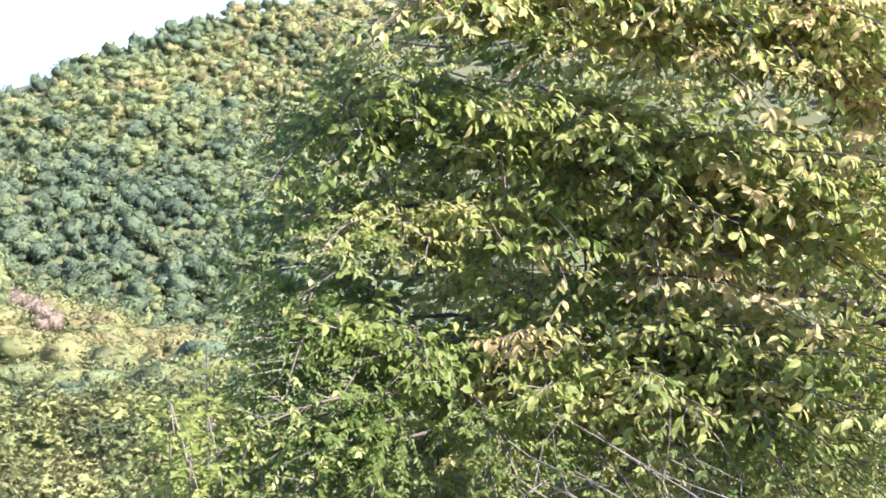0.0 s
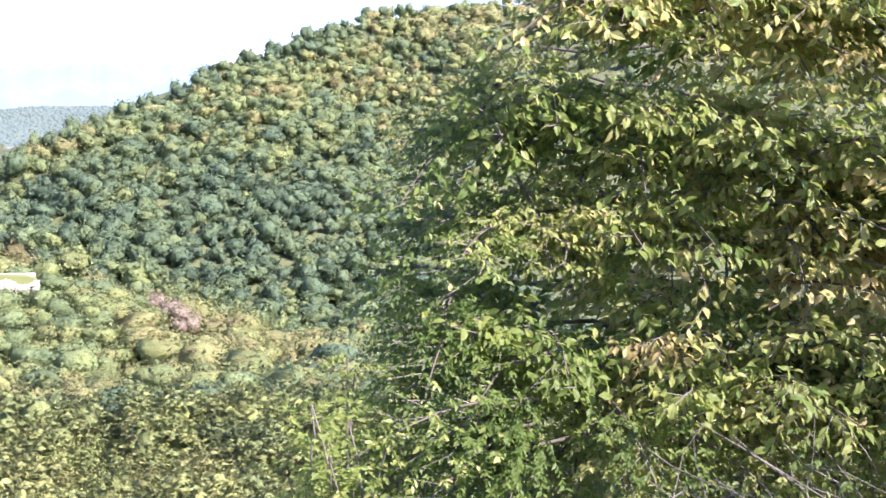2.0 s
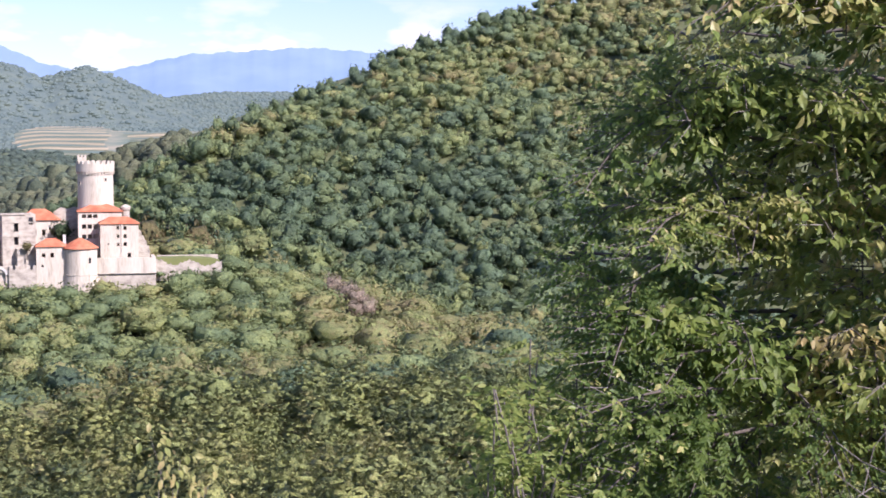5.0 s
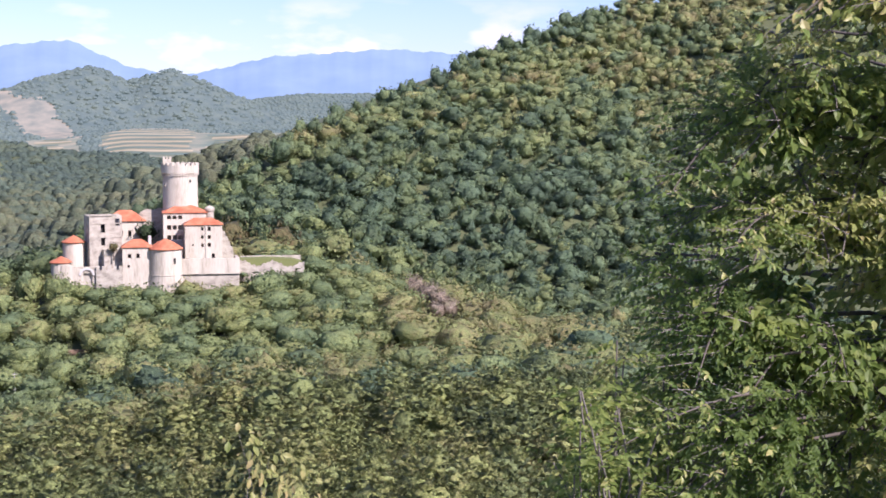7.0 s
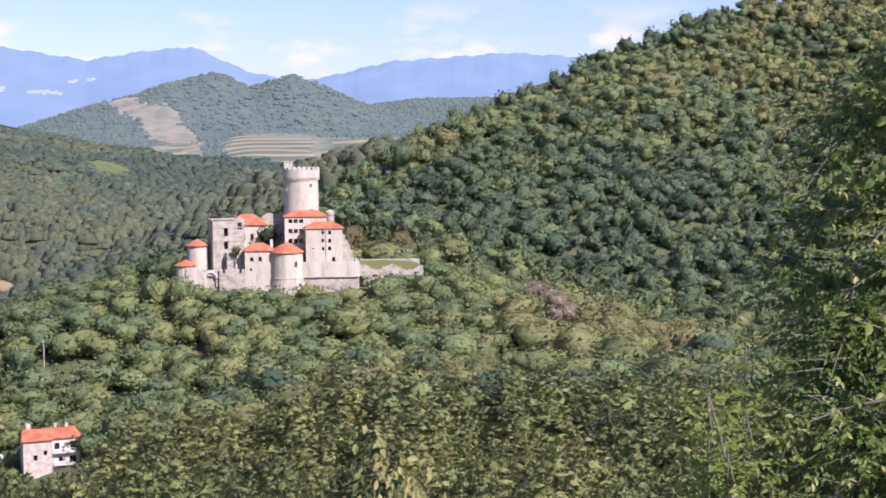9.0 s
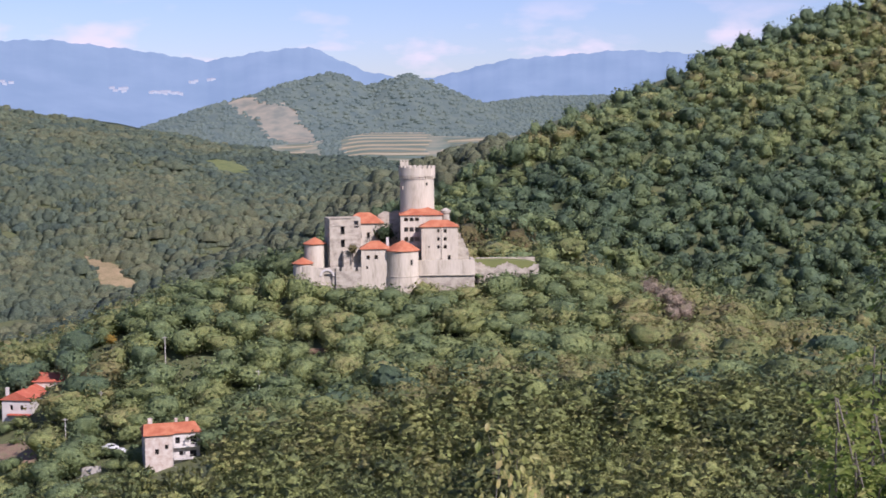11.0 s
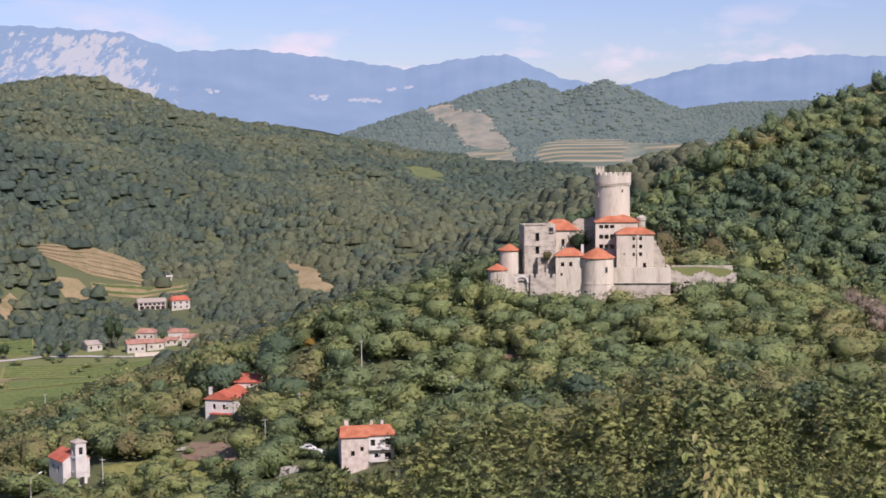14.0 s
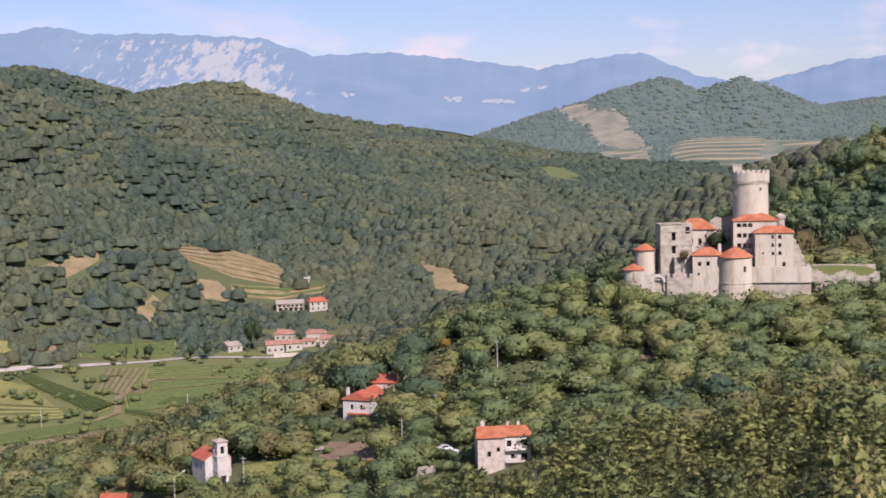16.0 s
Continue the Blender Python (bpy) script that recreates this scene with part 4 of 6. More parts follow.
for f in ((0, 1, 2), (5, 4, 3), (0, 3, 4, 1), (1, 4, 5, 2), (2, 5, 3, 0)):
    bm.faces.new([fv[i] for i in f])
part("gable", bm, WHITE, church)
part("roof", hip_roof(-3.8, 3.8, 2.1, 10.6, 6.25, 2.4, 0.35, "y", 0.0), REDTILE, church)
# near-black block as painted shade inside the nave
part("interior", box(-3.0, 3.0, 3, 9.8, -2, 5.5), DARK, church)
tower = part("bell_tower", box(-1.6, 1.6, -1.6, 1.58, -4, 7.6), WHITE, church)
four_walls(church, -1.5, 1.5, -1.5, 1.5, 7.6, 11.4, {"front": [(0.95, 2.05, 0.6, 2.6)], "left": [(0.7, 1.7, 0.5, 2.4)], "right": [(0.7, 1.7, 0.5, 2.4)]}, WHITE, 0.4)
# near-black block as painted shade behind the bell openings
part("bell_chamber", box(-1.0, 1.0, -1.0, 1.0, 7.7, 11.2), DARK, church)
for z in (3.4, 7.4, 11.3):
    part("cornice", add_ring(bmesh.new(), 0, 0, [(2.32, z), (2.45, z), (2.45, z + 0.22), (2.32, z + 0.22)], 4, 45, cap=True), WHITE, church)
part("tower_roof", hip_roof(-1.55, 1.55, -1.55, 1.55, 11.55, 0.9, 0.25), GREYTILE, church)
door = part("church_door", box(-0.7, 0.7, -1.66, -1.604, 0.0, 2.2), DARK, church)
part("door_arch", moved(add_ring(bmesh.new(), 0, 0, [(0.7, 0), (0.95, 0), (0.95, 0.12), (0.7, 0.12), (0.7, 0)], 10, 0, 180, cap=False), pose(0, -1.6, 2.2, 90, 0, 0)), WHITE, church)
clear(-18.1, 402, 10), clear(-18.2, 386, 7), clear(-17.4, 390, 6)


# ---- roads, fields and banks ----
def plot_point(corners, s, t):
    (a0, d0), (a1, d1), (a2, d2), (a3, d3) = corners
    az = (1 - t) * ((1 - s) * a0 + s * a1) + t * ((1 - s) * a3 + s * a2)
    d = (1 - t) * ((1 - s) * d0 + s * d1) + t * ((1 - s) * d3 + s * d2)
    b = np.radians(az)
    return d * np.sin(b), d * np.cos(b)


def field(name, label, mat, corners, rows=0, row_mat=None, tall=1.3, broad=0.8, lift=0.25, free=True):
    """A plot laid on the ground between four corners (bearing, distance); rows run from its first side to the third."""
    n = 16
    s, t = np.meshgrid(np.linspace(0, 1, n), np.linspace(0, 1, n), indexing="ij")
    x, y = plot_point(corners, s, t)
    ob = tagged(new(name, grid_mesh(name, x, y, height(x, y) + lift, mat)), label, "field", kind="structure")
    for i in range(rows):
        t = np.linspace(0.02, 0.98, 24)
        s = np.full(24, (i + 0.5) / rows)
        x, y = plot_point(corners, s, t)
        z = height(x, y) + lift
        line = np.stack([x, y, z], 1)
        way = unit(np.gradient(line, axis=0))
        side = np.stack([way[:, 1], -way[:, 0], np.zeros(24)], 1) * broad / 2
        top = np.array([0, 0, 1.0]) * (tall * np.random.default_rng(i).uniform(0.75, 1.1, 24))[:, None]
        v = np.stack([line - side, line - side * 0.9 + top * 0.8, line + top, line + side * 0.9 + top * 0.8, line + side], 1)
        me = grid_mesh("vine_row", v[:, :, 0], v[:, :, 1], v[:, :, 2], row_mat)
        new("crop_row", me).parent = ob
    if free:
        CLEAR_FIELDS.append(list(corners))
    return ob


def unit(v):
    return v / np.maximum(np.linalg.norm(v, axis=-1, keepdims=True), 1e-9)


def lane(name, label, points, wide, mat, lift=0.35):
    """A road along points of bearing and distance."""
    p = np.array([spot(a, d) for a, d in points])
    t = np.linspace(0, len(p) - 1, 14 * len(p))
    x, y = np.interp(t, range(len(p)), p[:, 0]), np.interp(t, range(len(p)), p[:, 1])
    way = unit(np.stack([np.gradient(x), np.gradient(y)], 1))
    px = np.stack([x - way[:, 1] * wide / 2, x, x + way[:, 1] * wide / 2], 1)
    py = np.stack([y + way[:, 0] * wide / 2, y, y - way[:, 0] * wide / 2], 1)
    for a, b in zip(x[::6], y[::6]):
        CLEAR.append((a, b, wide * 1.7))
    return tagged(new(name, grid_mesh(name, px, py, height(px, py) + lift, mat)), label, "road", kind="structure")


lane("road", "pale valley road past the village", [(-30, 670), (-26.05, 699), (-24.8, 709), (-22.5, 723), (-20.4, 733), (-19.1, 742), (-17.6, 739), (-14.75, 725), (-13.4, 700), (-12.5, 680)], 4.6, ROAD)
lane("road_lane", "narrow pale lane below the white house", [(-14.3, 398), (-13.68, 396), (-12.0, 389)], 3.2, ROAD)
lane("road_track", "pale track on the far slope", [(-11.0, 590), (-10.1, 576), (-9.4, 560)], 5.0, ROAD)
lane("road_path", "dusty field track between the plots", [(-22.9, 585), (-21.9, 600), (-21.8, 640), (-20.5, 680), (-15.5, 700)], 3.0, STRAW)
field("field_vineyard", "dark green vineyard rows in the valley", LAWN, [(-25.55, 694), (-24.9, 696), (-21.9, 618), (-22.8, 599)], 7, VINE)
field("field_ploughed", "striped plot of bare soil and green", CROP, [(-22.2, 714), (-20.7, 714), (-21.5, 643), (-22.7, 652)], 6, STRAW, 0.35, 1.7)
field("field_meadow", "light green meadow strip beside the road", LAWN, [(-20.7, 716), (-20.84, 681), (-15.4, 672), (-15.0, 708)], 6, VINE, 0.8, 0.8)
field("field_vines", "pale green vineyard in low rows", LAWN, [(-21.6, 640), (-21.5, 603), (-17.3, 611), (-17.6, 655)], 12, VINE, 0.9, 0.7)
field("field_strip", "narrow strip of vines between the plots", LAWN, [(-20.6, 668), (-20.7, 652), (-16.2, 664), (-16.0, 672)], 3, VINE, 1.2, 1.3)
field("field_furrow", "bare furrowed strip beside the striped plot", STRAW, [(-20.4, 712), (-20.1, 712), (-21.0, 650), (-21.3, 645)])
field("field_near_plot", "rough green plot by the crop strip", CROP, [(-26.6, 636), (-26.6, 592), (-23.6, 596), (-24.0, 620)], 4, LAWN, 0.4, 3.0)
field("field_dark_vines", "dense dark green vineyard plot", CROP, [(-19.8, 627), (-20.4, 612), (-18.4, 588), (-17.4, 604)], 6, VINE, 1.5, 1.6, 0.3)
field("field_hedge", "dark clipped hedge along a field", LAWN, [(-21.6, 606), (-21.6, 600), (-19.1, 556), (-19.1, 562)], 1, VINE, 2.0, 1.5, 0.3)
field("field_crop", "dark green crop strip", CROP, [(-26.6, 568), (-26.6, 550), (-21.5, 572), (-21.9, 588)], 5, VINE, 0.9, 2.4)
field("field_stubble", "tan stubble field in the valley", STRAW, [(-26.6, 546), (-26.6, 512), (-21.6, 541), (-21.6, 567)])
field("field_pasture", "bright green pasture", LAWN, [(-26.6, 690), (-26.6, 640), (-24.2, 622), (-25.0, 676)])
field("field_hayfield", "olive green strip of vines behind the road", LAWN, [(-23.28, 748), (-23.15, 732), (-19.56, 750), (-19.55, 782)], 8, VINE, 1.0, 0.9)
field("field_tan_strip", "bare tan plot beside the road", STRAW, [(-24.86, 738), (-24.01, 743), (-24.15, 726), (-24.91, 722)])
field("field_slope", "dry tan terraced slope above the village", STRAW, [(-20.2, 896), (-19.04, 885), (-17.4, 880), (-17.6, 932)], 5, STRAW, 0.6, 3.0)
field("field_terrace", "dry tan grass terraces above the village", STRAW, [(-17.6, 932), (-17.4, 880), (-15.37, 889), (-15.36, 922)], 6, STRAW, 0.6, 3.0)
CLEAR_FIELDS.append([(-19.2, 884), (-18.9, 866), (-14.5, 864), (-14.6, 892)])
field("field_far_clearing", "pale clearing on the wooded ridge", CROP, [(-5.9, 1290), (-4.26, 1350), (-3.4, 1285), (-4.7, 1255)])
field("field_orchard", "row of small vines under the dry slope", STRAW, [(-17.4, 872), (-17.3, 862), (-13.6, 884), (-13.8, 900)], 2, VINE, 1.4, 1.2)
field("field_glade", "small tan clearing in the wood", STRAW, [(-21.17, 805), (-20.35, 830), (-19.99, 826), (-20.54, 800)])
field("field_glade_low", "small dry clearing under the slope", STRAW, [(-18.8, 862), (-17.87, 870), (-17.12, 860), (-18.25, 846)])
field("field_glade_high", "narrow tan clearing high in the wood", STRAW, [(-24.47, 818), (-22.32, 856), (-22.3, 845), (-23.65, 812)])
field("field_green_corner", "bright green plot beside the road", LAWN, [(-26.8, 738), (-25.9, 736), (-25.26, 721), (-26.6, 716)])
field("field_clearing", "dry clearing on the wooded slope", STRAW, [(-10.0, 950), (-8.6, 920), (-7.8, 880), (-9.4, 890)])
field("field_churchyard", "mown green meadow below the bank", LAWN, [(-17.2, 404), (-12.1, 381), (-12.3, 362), (-17.2, 387)])
field("field_bank", "bare reddish earth bank under the lane", EARTH, [(-13.75, 402), (-12.0, 389.5), (-12.0, 376), (-14.3, 388)], lift=0.5)

concrete = thing("retaining_wall", "weathered concrete retaining wall below the lane", "wall", (*spot(-10.1, 362), -85.8), 10.1)
part("wall", box(-3.0, 3.0, 0, 0.5, -2, 3.9), CONCRETE, concrete)
clear(-10.1, 358, 6), clear(-10.1, 350, 6)
spur_wall = thing("stone_road_wall", "low brown stone wall along the castle road", "wall", (*spot(-1.4, 399), ground_at(*spot(-1.4, 399))), 1.4)
part("wall", box(-4.5, 4.5, 0, 0.6, -1, 1.5), EARTH, spur_wall)
clear(-1.4, 398, 4), clear(-1.4, 390, 5), clear(-6.4, 402, 5)


def pole(az, d, tall, label="weathered wooden utility pole", arm=False):
    px, py = spot(az, d)
    ob = thing("street_lamp" if arm else "utility_pole", label, "lamp" if arm else "pole", (px, py, ground_at(px, py)), -az)
    part("post", add_ring(bmesh.new(), 0, 0, [(0.17, -1), (0.11, tall)], 8), POLE_GREY, ob)
    if arm:
        part("arm", moved(box(-0.06, 0.06, -0.06, 0.06, 0, 2.6), pose(0, 0, tall - 0.1, 0, 60, 0)), POLE_GREY, ob)
        part("lamp_head", moved(box(-0.18, 0.18, -0.12, 0.12, 0, 0.9), pose(2.2, 0, tall + 1.2, 0, 70, 0)), WHITE, ob)
    else:
        part("crossbar", box(-0.7, 0.7, -0.06, 0.06, tall - 0.5, tall - 0.38), POLE_GREY, ob)
    clear(az, d - 5, 4)


for az, d, tall in ((-17.16, 384, 9.5), (-7.07, 412, 8.0), (-3.5, 383, 6.0), (-9.53, 392, 7.0), (-24.72, 576, 8.5), (-19.21, 600, 6.0), (-10.9, 380, 8.0)):
    pole(az, d, tall)
pole(-19.85, 398, 6.0, "grey street lamp with a white slanting arm", True)


def car(az, d, turn, label):
    px, py = spot(az, d)
    ob = thing("parked_car", label, "car", (px, py, ground_at(px, py) + 0.5), turn)
    bm = bmesh.new()
    prof = [(-2.1, 0.35), (-2.1, 0.85), (-1.2, 0.95), (-0.6, 1.45), (0.9, 1.45), (1.6, 0.95), (2.1, 0.85), (2.1, 0.35)]
    rings = [[bm.verts.new((x, y, z)) for x, z in prof] for y in (-0.85, 0.85)]
    bm.faces.new(rings[0])
    bm.faces.new(rings[1][::-1])
    for i in range(8):
        bm.faces.new((rings[0][i], rings[0][(i + 1) % 8], rings[1][(i + 1) % 8], rings[1][i]))
    part("body", bm, CAR_WHITE, ob)
    part("side_window", add_box(bmesh.new(), -0.7, 1.0, -0.87, 0.87, 1.0, 1.36), GLASS_DARK, ob)
    for x in (-1.35, 1.35):
        for y in (-0.86, 0.66):
            part("wheel", moved(add_ring(bmesh.new(), 0, 0, [(0.33, 0), (0.33, 0.2)], 14), pose(x, y + 0.2, 0.33, 90, 0, 0)), RUBBER, ob)


car(-9.25, 372, 20, "small white parked car beside the lane")
car(-8.85, 368, -35, "white parked car under the trees")
clear(-9.1, 370, 6), clear(-9.1, 362, 5)

# ---- the far hill, with blue haze painted into its colours ----
FAR_GREEN = backdrop_material("far_wood_painted_haze", (0.052, 0.074, 0.062), (0.099, 0.119, 0.081), 0.8, 0.03)
FAR_FLOOR = backdrop_material("far_wood_floor_painted_haze", (0.043, 0.063, 0.055), (0.095, 0.110, 0.073), 0.8, 0.05)
FAR_PLOTS = backdrop_material("far_vineyards_painted_haze", (0.135, 0.160, 0.105), (0.34, 0.275, 0.175), 0.75, 0.022)

FAR_TAN = backdrop_material("far_dry_strip_painted_haze", (0.38, 0.29, 0.17), (0.50, 0.385, 0.24), 0.75, 0.02)
FAR_SCAR = backdrop_material("far_bare_slope_painted_haze", (0.189, 0.167, 0.120), (0.378, 0.293, 0.198), 0.75, 0.045)
FAR_VINES = backdrop_material("far_vine_strip_painted_haze", (0.10, 0.135, 0.10), (0.13, 0.16, 0.12), 0.75, 0.02)


def far_wood(x, y):
    """Where the far hill is wooded: not on its vineyards or its bare scar."""
    az, d = np.degrees(np.arctan2(x, y)), np.hypot(x, y)
    az, d = az + 0.12 * wobble(x, y, 22, 3), d + 12 * wobble(x, y, 17, 1)
    scar = (az > -4.45) & (az < -0.95) & (d < np.interp(az, [-4.4, -3.5, -2.9, -2.2, -1.4, -1.0], [2195, 2186, 2146, 2128, 2068, 1904])) & (d > np.interp(az, [-4.4, -4.1, -3.36, -2.93, -2.29, -1.0], [2175, 2160, 2104, 2050, 1905, 1880]))
    plots = (az > -2.9) & (az < 6.9) & (d < np.interp(az, [-2.9, -2.2, -0.3, 0.94, 2.0, 3.5, 5.0, 6.4], [1890, 1905, 1850, 1960, 2000, 1905, 1790, 1790]))
    copse = ((az > -1.0) & (az < -0.2) & (d > 1640)) | (np.abs(az + 0.4) < 0.5) & (np.abs(d - 1660) < 40)
    return ~scar & ~(plots & ~copse), scar


fb, fd = np.meshgrid(np.radians(np.arange(-12, 12.1, 0.12)), np.arange(1560, 2800, 14.0), indexing="ij")
fx, fy = fd * np.sin(fb), fd * np.cos(fb)
wooded, bared = (q.astype(np.float32) for q in far_wood(fx, fy))
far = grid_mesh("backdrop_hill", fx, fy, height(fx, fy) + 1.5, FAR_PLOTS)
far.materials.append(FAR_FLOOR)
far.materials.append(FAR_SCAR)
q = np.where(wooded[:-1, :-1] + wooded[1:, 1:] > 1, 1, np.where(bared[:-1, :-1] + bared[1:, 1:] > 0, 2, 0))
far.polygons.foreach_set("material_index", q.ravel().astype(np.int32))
tagged(new("backdrop_hill", far), "far two-peaked hill with vineyards in painted blue haze", "hill", kind="structure")
strip_rng = np.random.default_rng(3)
strips = [(-0.1 + 0.7 * smooth(1780, 1930, q) + strip_rng.uniform(-0.2, 0.3), 3.35 + strip_rng.uniform(-0.25, 0.05), q, k % 2) for k, q in enumerate(np.arange(1600, 1965, 24.0))]
strips += [(3.6 + strip_rng.uniform(-0.05, 0.6), strip_rng.uniform(4.4, 6.2), q, (k + 1) % 3 == 0) for k, q in enumerate(np.arange(1600, 1790, 30.0))]
strips += [(-2.6 + strip_rng.uniform(-0.1, 0.5), strip_rng.uniform(-1.9, -1.0), q, k % 2) for k, q in enumerate(np.arange(1600, 1880, 34.0))]
for az0, az1, d0, tan in strips:
    b, dd = np.meshgrid(np.radians(np.linspace(az0, az1, 14)), np.array([d0 - 7.0, d0, d0 + 7.0]), indexing="ij")
    px, py = dd * np.sin(b), dd * np.cos(b)
    tagged(new("backdrop_plot", grid_mesh("backdrop_plot", px, py, height(px, py) + 3.0, FAR_TAN if tan else FAR_VINES)), "strip of far vineyard terrace in painted haze", "field", kind="structure")

# ground kept open round trees that stand out
for az, dd, r in ((12.0, 442, 6), (12.65, 436, 7), (13.15, 430, 6), (12.5, 427, 5), (13.1, 421, 5), (12.4, 420, 4), (-9.09, 433, 3), (-9.1, 425, 4), (5.0, 474, 5), (6.1, 478, 5), (7.0, 480, 5), (4.3, 472, 5)):
    clear(az, dd, r)


# ---- trees ----
rng = np.random.default_rng(7)
OCTA = (np.array([(1, 0, 0), (-1, 0, 0), (0, 1, 0), (0, -1, 0), (0, 0, 1), (0, 0, -1)], float), np.array([(0, 2, 4), (2, 1, 4), (1, 3, 4), (3, 0, 4), (2, 0, 5), (1, 2, 5), (3, 1, 5), (0, 3, 5)]))

G = (1 + 5 ** 0.5) / 2
ICO_V = np.array([(-1, G, 0), (1, G, 0), (-1, -G, 0), (1, -G, 0), (0, -1, G), (0, 1, G), (0, -1, -G), (0, 1, -G), (G, 0, -1), (G, 0, 1), (-G, 0, -1), (-G, 0, 1)]) / math.sqrt(1 + G * G)
ICO_F = np.array([(0, 11, 5), (0, 5, 1), (0, 1, 7), (0, 7, 10), (0, 10, 11), (1, 5, 9), (5, 11, 4), (11, 10, 2), (10, 7, 6), (7, 1, 8), (3, 9, 4), (3, 4, 2), (3, 2, 6), (3, 6, 8), (3, 8, 9), (4, 9, 5), (2, 4, 11), (6, 2, 10), (8, 6, 7), (9, 8, 1)])
ICO = (ICO_V, ICO_F)


def chips(points, normals, size, wild, r=rng):
    """One triangle of foliage at each point, facing about along its normal."""
    n = unit(normals + wild * r.normal(size=normals.shape))
    a = unit(np.cross(n, r.normal(size=n.shape)))
    b = np.cross(n, a)
    s = (size * r.uniform(0.5, 1.5, len(points)))[:, None]
    tri = np.stack([points + s * a, points - s * (0.5 * a - 0.8 * b), points - s * (0.5 * a + 0.8 * b)], 1)
    soft = unit(normals + np.array([0, 0, 0.08]) + 0.3 * r.normal(size=normals.shape))
    return tri.reshape(-1, 3), np.arange(len(points) * 3).reshape(-1, 3), np.repeat(soft, 3, axis=0)


def joined(pieces):
    vs, fs, ns, k = [], [], [], 0
    for v, f, n in pieces:
        vs.append(v)
        fs.append(f + k)
        ns.append(n)
        k += len(v)
    return np.concatenate(vs), np.concatenate(fs), np.concatenate(ns)


def finer(v, f):
    """A sphere of triangles with each triangle cut in four."""
    edge = np.sort(np.concatenate([f[:, [0, 1]], f[:, [1, 2]], f[:, [2, 0]]]), axis=1)
    pairs, back = np.unique(edge, axis=0, return_inverse=True)
    mid = unit(v[pairs[:, 0]] + v[pairs[:, 1]])
    m = back.reshape(3, -1).T + len(v)
    quads = [np.stack(q, 1) for q in ((f[:, 0], m[:, 0], m[:, 2]), (f[:, 1], m[:, 1], m[:, 0]), (f[:, 2], m[:, 2], m[:, 1]), (m[:, 0], m[:, 1], m[:, 2]))]
    return np.concatenate([v, mid]), np.concatenate(quads)


SPHERES = [ICO, finer(*ICO)]
SPHERES.append(finer(*SPHERES[1]))
OCTA_FINE = finer(*OCTA)


def point_normals(v, f):
    face = np.cross(v[f[:, 1]] - v[f[:, 0]], v[f[:, 2]] - v[f[:, 0]])
    out = np.zeros(v.shape)
    for k in range(3):
        np.add.at(out, f[:, k], face)
    return unit(out)


def trimmed(v, f, n, keep):
    """Only the faces that are kept, and the points they use."""
    f = f[keep]
    used = np.unique(f)
    new_index = np.zeros(len(v), int)
    new_index[used] = np.arange(len(used))
    return v[used], new_index[f], n[used]


def on_surface(v, f, n, count, r):
    face = r.integers(len(f), size=count)
    w = r.dirichlet((1, 1, 1), count)[:, :, None]
    return (v[f[face]] * w).sum(1), unit((n[f[face]] * w).sum(1))


def broadleaf_crown(lobes, count, chip, flat=0.85, taper=0.0, r=rng):
    """A crown one unit across: a bulging mass of rounded lobes, set all over with sprays of leaves."""
    c, rad = [(0.0, 0.0, 0.0)], [0.24]
    for i in range(lobes):
        a, up_ = 6.283 * (i * 0.618 + r.uniform(-0.08, 0.08)), r.uniform(-0.25, 1.3)
        far_ = r.uniform(0.18, 0.40)
        c.append((far_ * math.cos(a) * math.cos(up_), far_ * math.sin(a) * math.cos(up_), far_ * math.sin(up_)))
        rad.append(r.uniform(0.10, 0.20))
    c, rad = np.array(c), np.array(rad)

    def mass(level, shrink):
        u, f = SPHERES[level]
        along = u @ c.T
        inside = along ** 2 - (c ** 2).sum(1)[None] + rad[None] ** 2
        out = np.where(inside > 0, along + np.sqrt(np.maximum(inside, 0)), 0).max(1)
        v = u * (out * r.uniform(0.95, 1.05, len(u)))[:, None] * shrink
        n = point_normals(v, f)
        v[:, 2] *= flat
        return trimmed(v, f, n, v[f][:, :, 2].max(1) > -0.2 * flat)

    pieces = [mass(1, 0.80)]
    p, w = on_surface(*mass(2, 1.0), count, r)
    pieces.append(chips(p * r.uniform(0.80, 1.18, (count, 1)), w, chip, 0.5, r))
    v, f, n = joined(pieces)
    if taper:
        v[:, :2] *= (1 - taper * (v[:, 2:] / flat + 0.2))
    v[:, 2] += 0.42 * flat
    return v, f, n


def far_clump(trees, count, chip, flat=0.85, r=rng):
    """Several small rounded crowns standing close together, one unit across."""
    u, f0 = OCTA_FINE
    pieces = []
    for i in range(trees):
        a, t = 6.283 * (i * 0.618 + r.uniform(-0.1, 0.1)), 0.36 * math.sqrt((i + 0.3) / trees)
        size = r.uniform(0.15, 0.27) * np.array([1, 1, r.uniform(1.8, 2.8) * flat])
        v = u * size * r.uniform(0.8, 1.2, (len(u), 1))
        n = point_normals(v, f0)
        v, f, n = trimmed(v, f0, n, v[f0][:, :, 2].max(1) > 0.05 * size[2])
        v = v + np.array([t * math.cos(a), t * math.sin(a), r.uniform(-0.12, 0.07) * flat])
        pieces.append((v, f, n))
        if count:
            p, w = on_surface(v, f, n, count, r)
            pieces.append(chips(p + 0.02 * w, w, chip, 0.6, r))
    return joined(pieces)


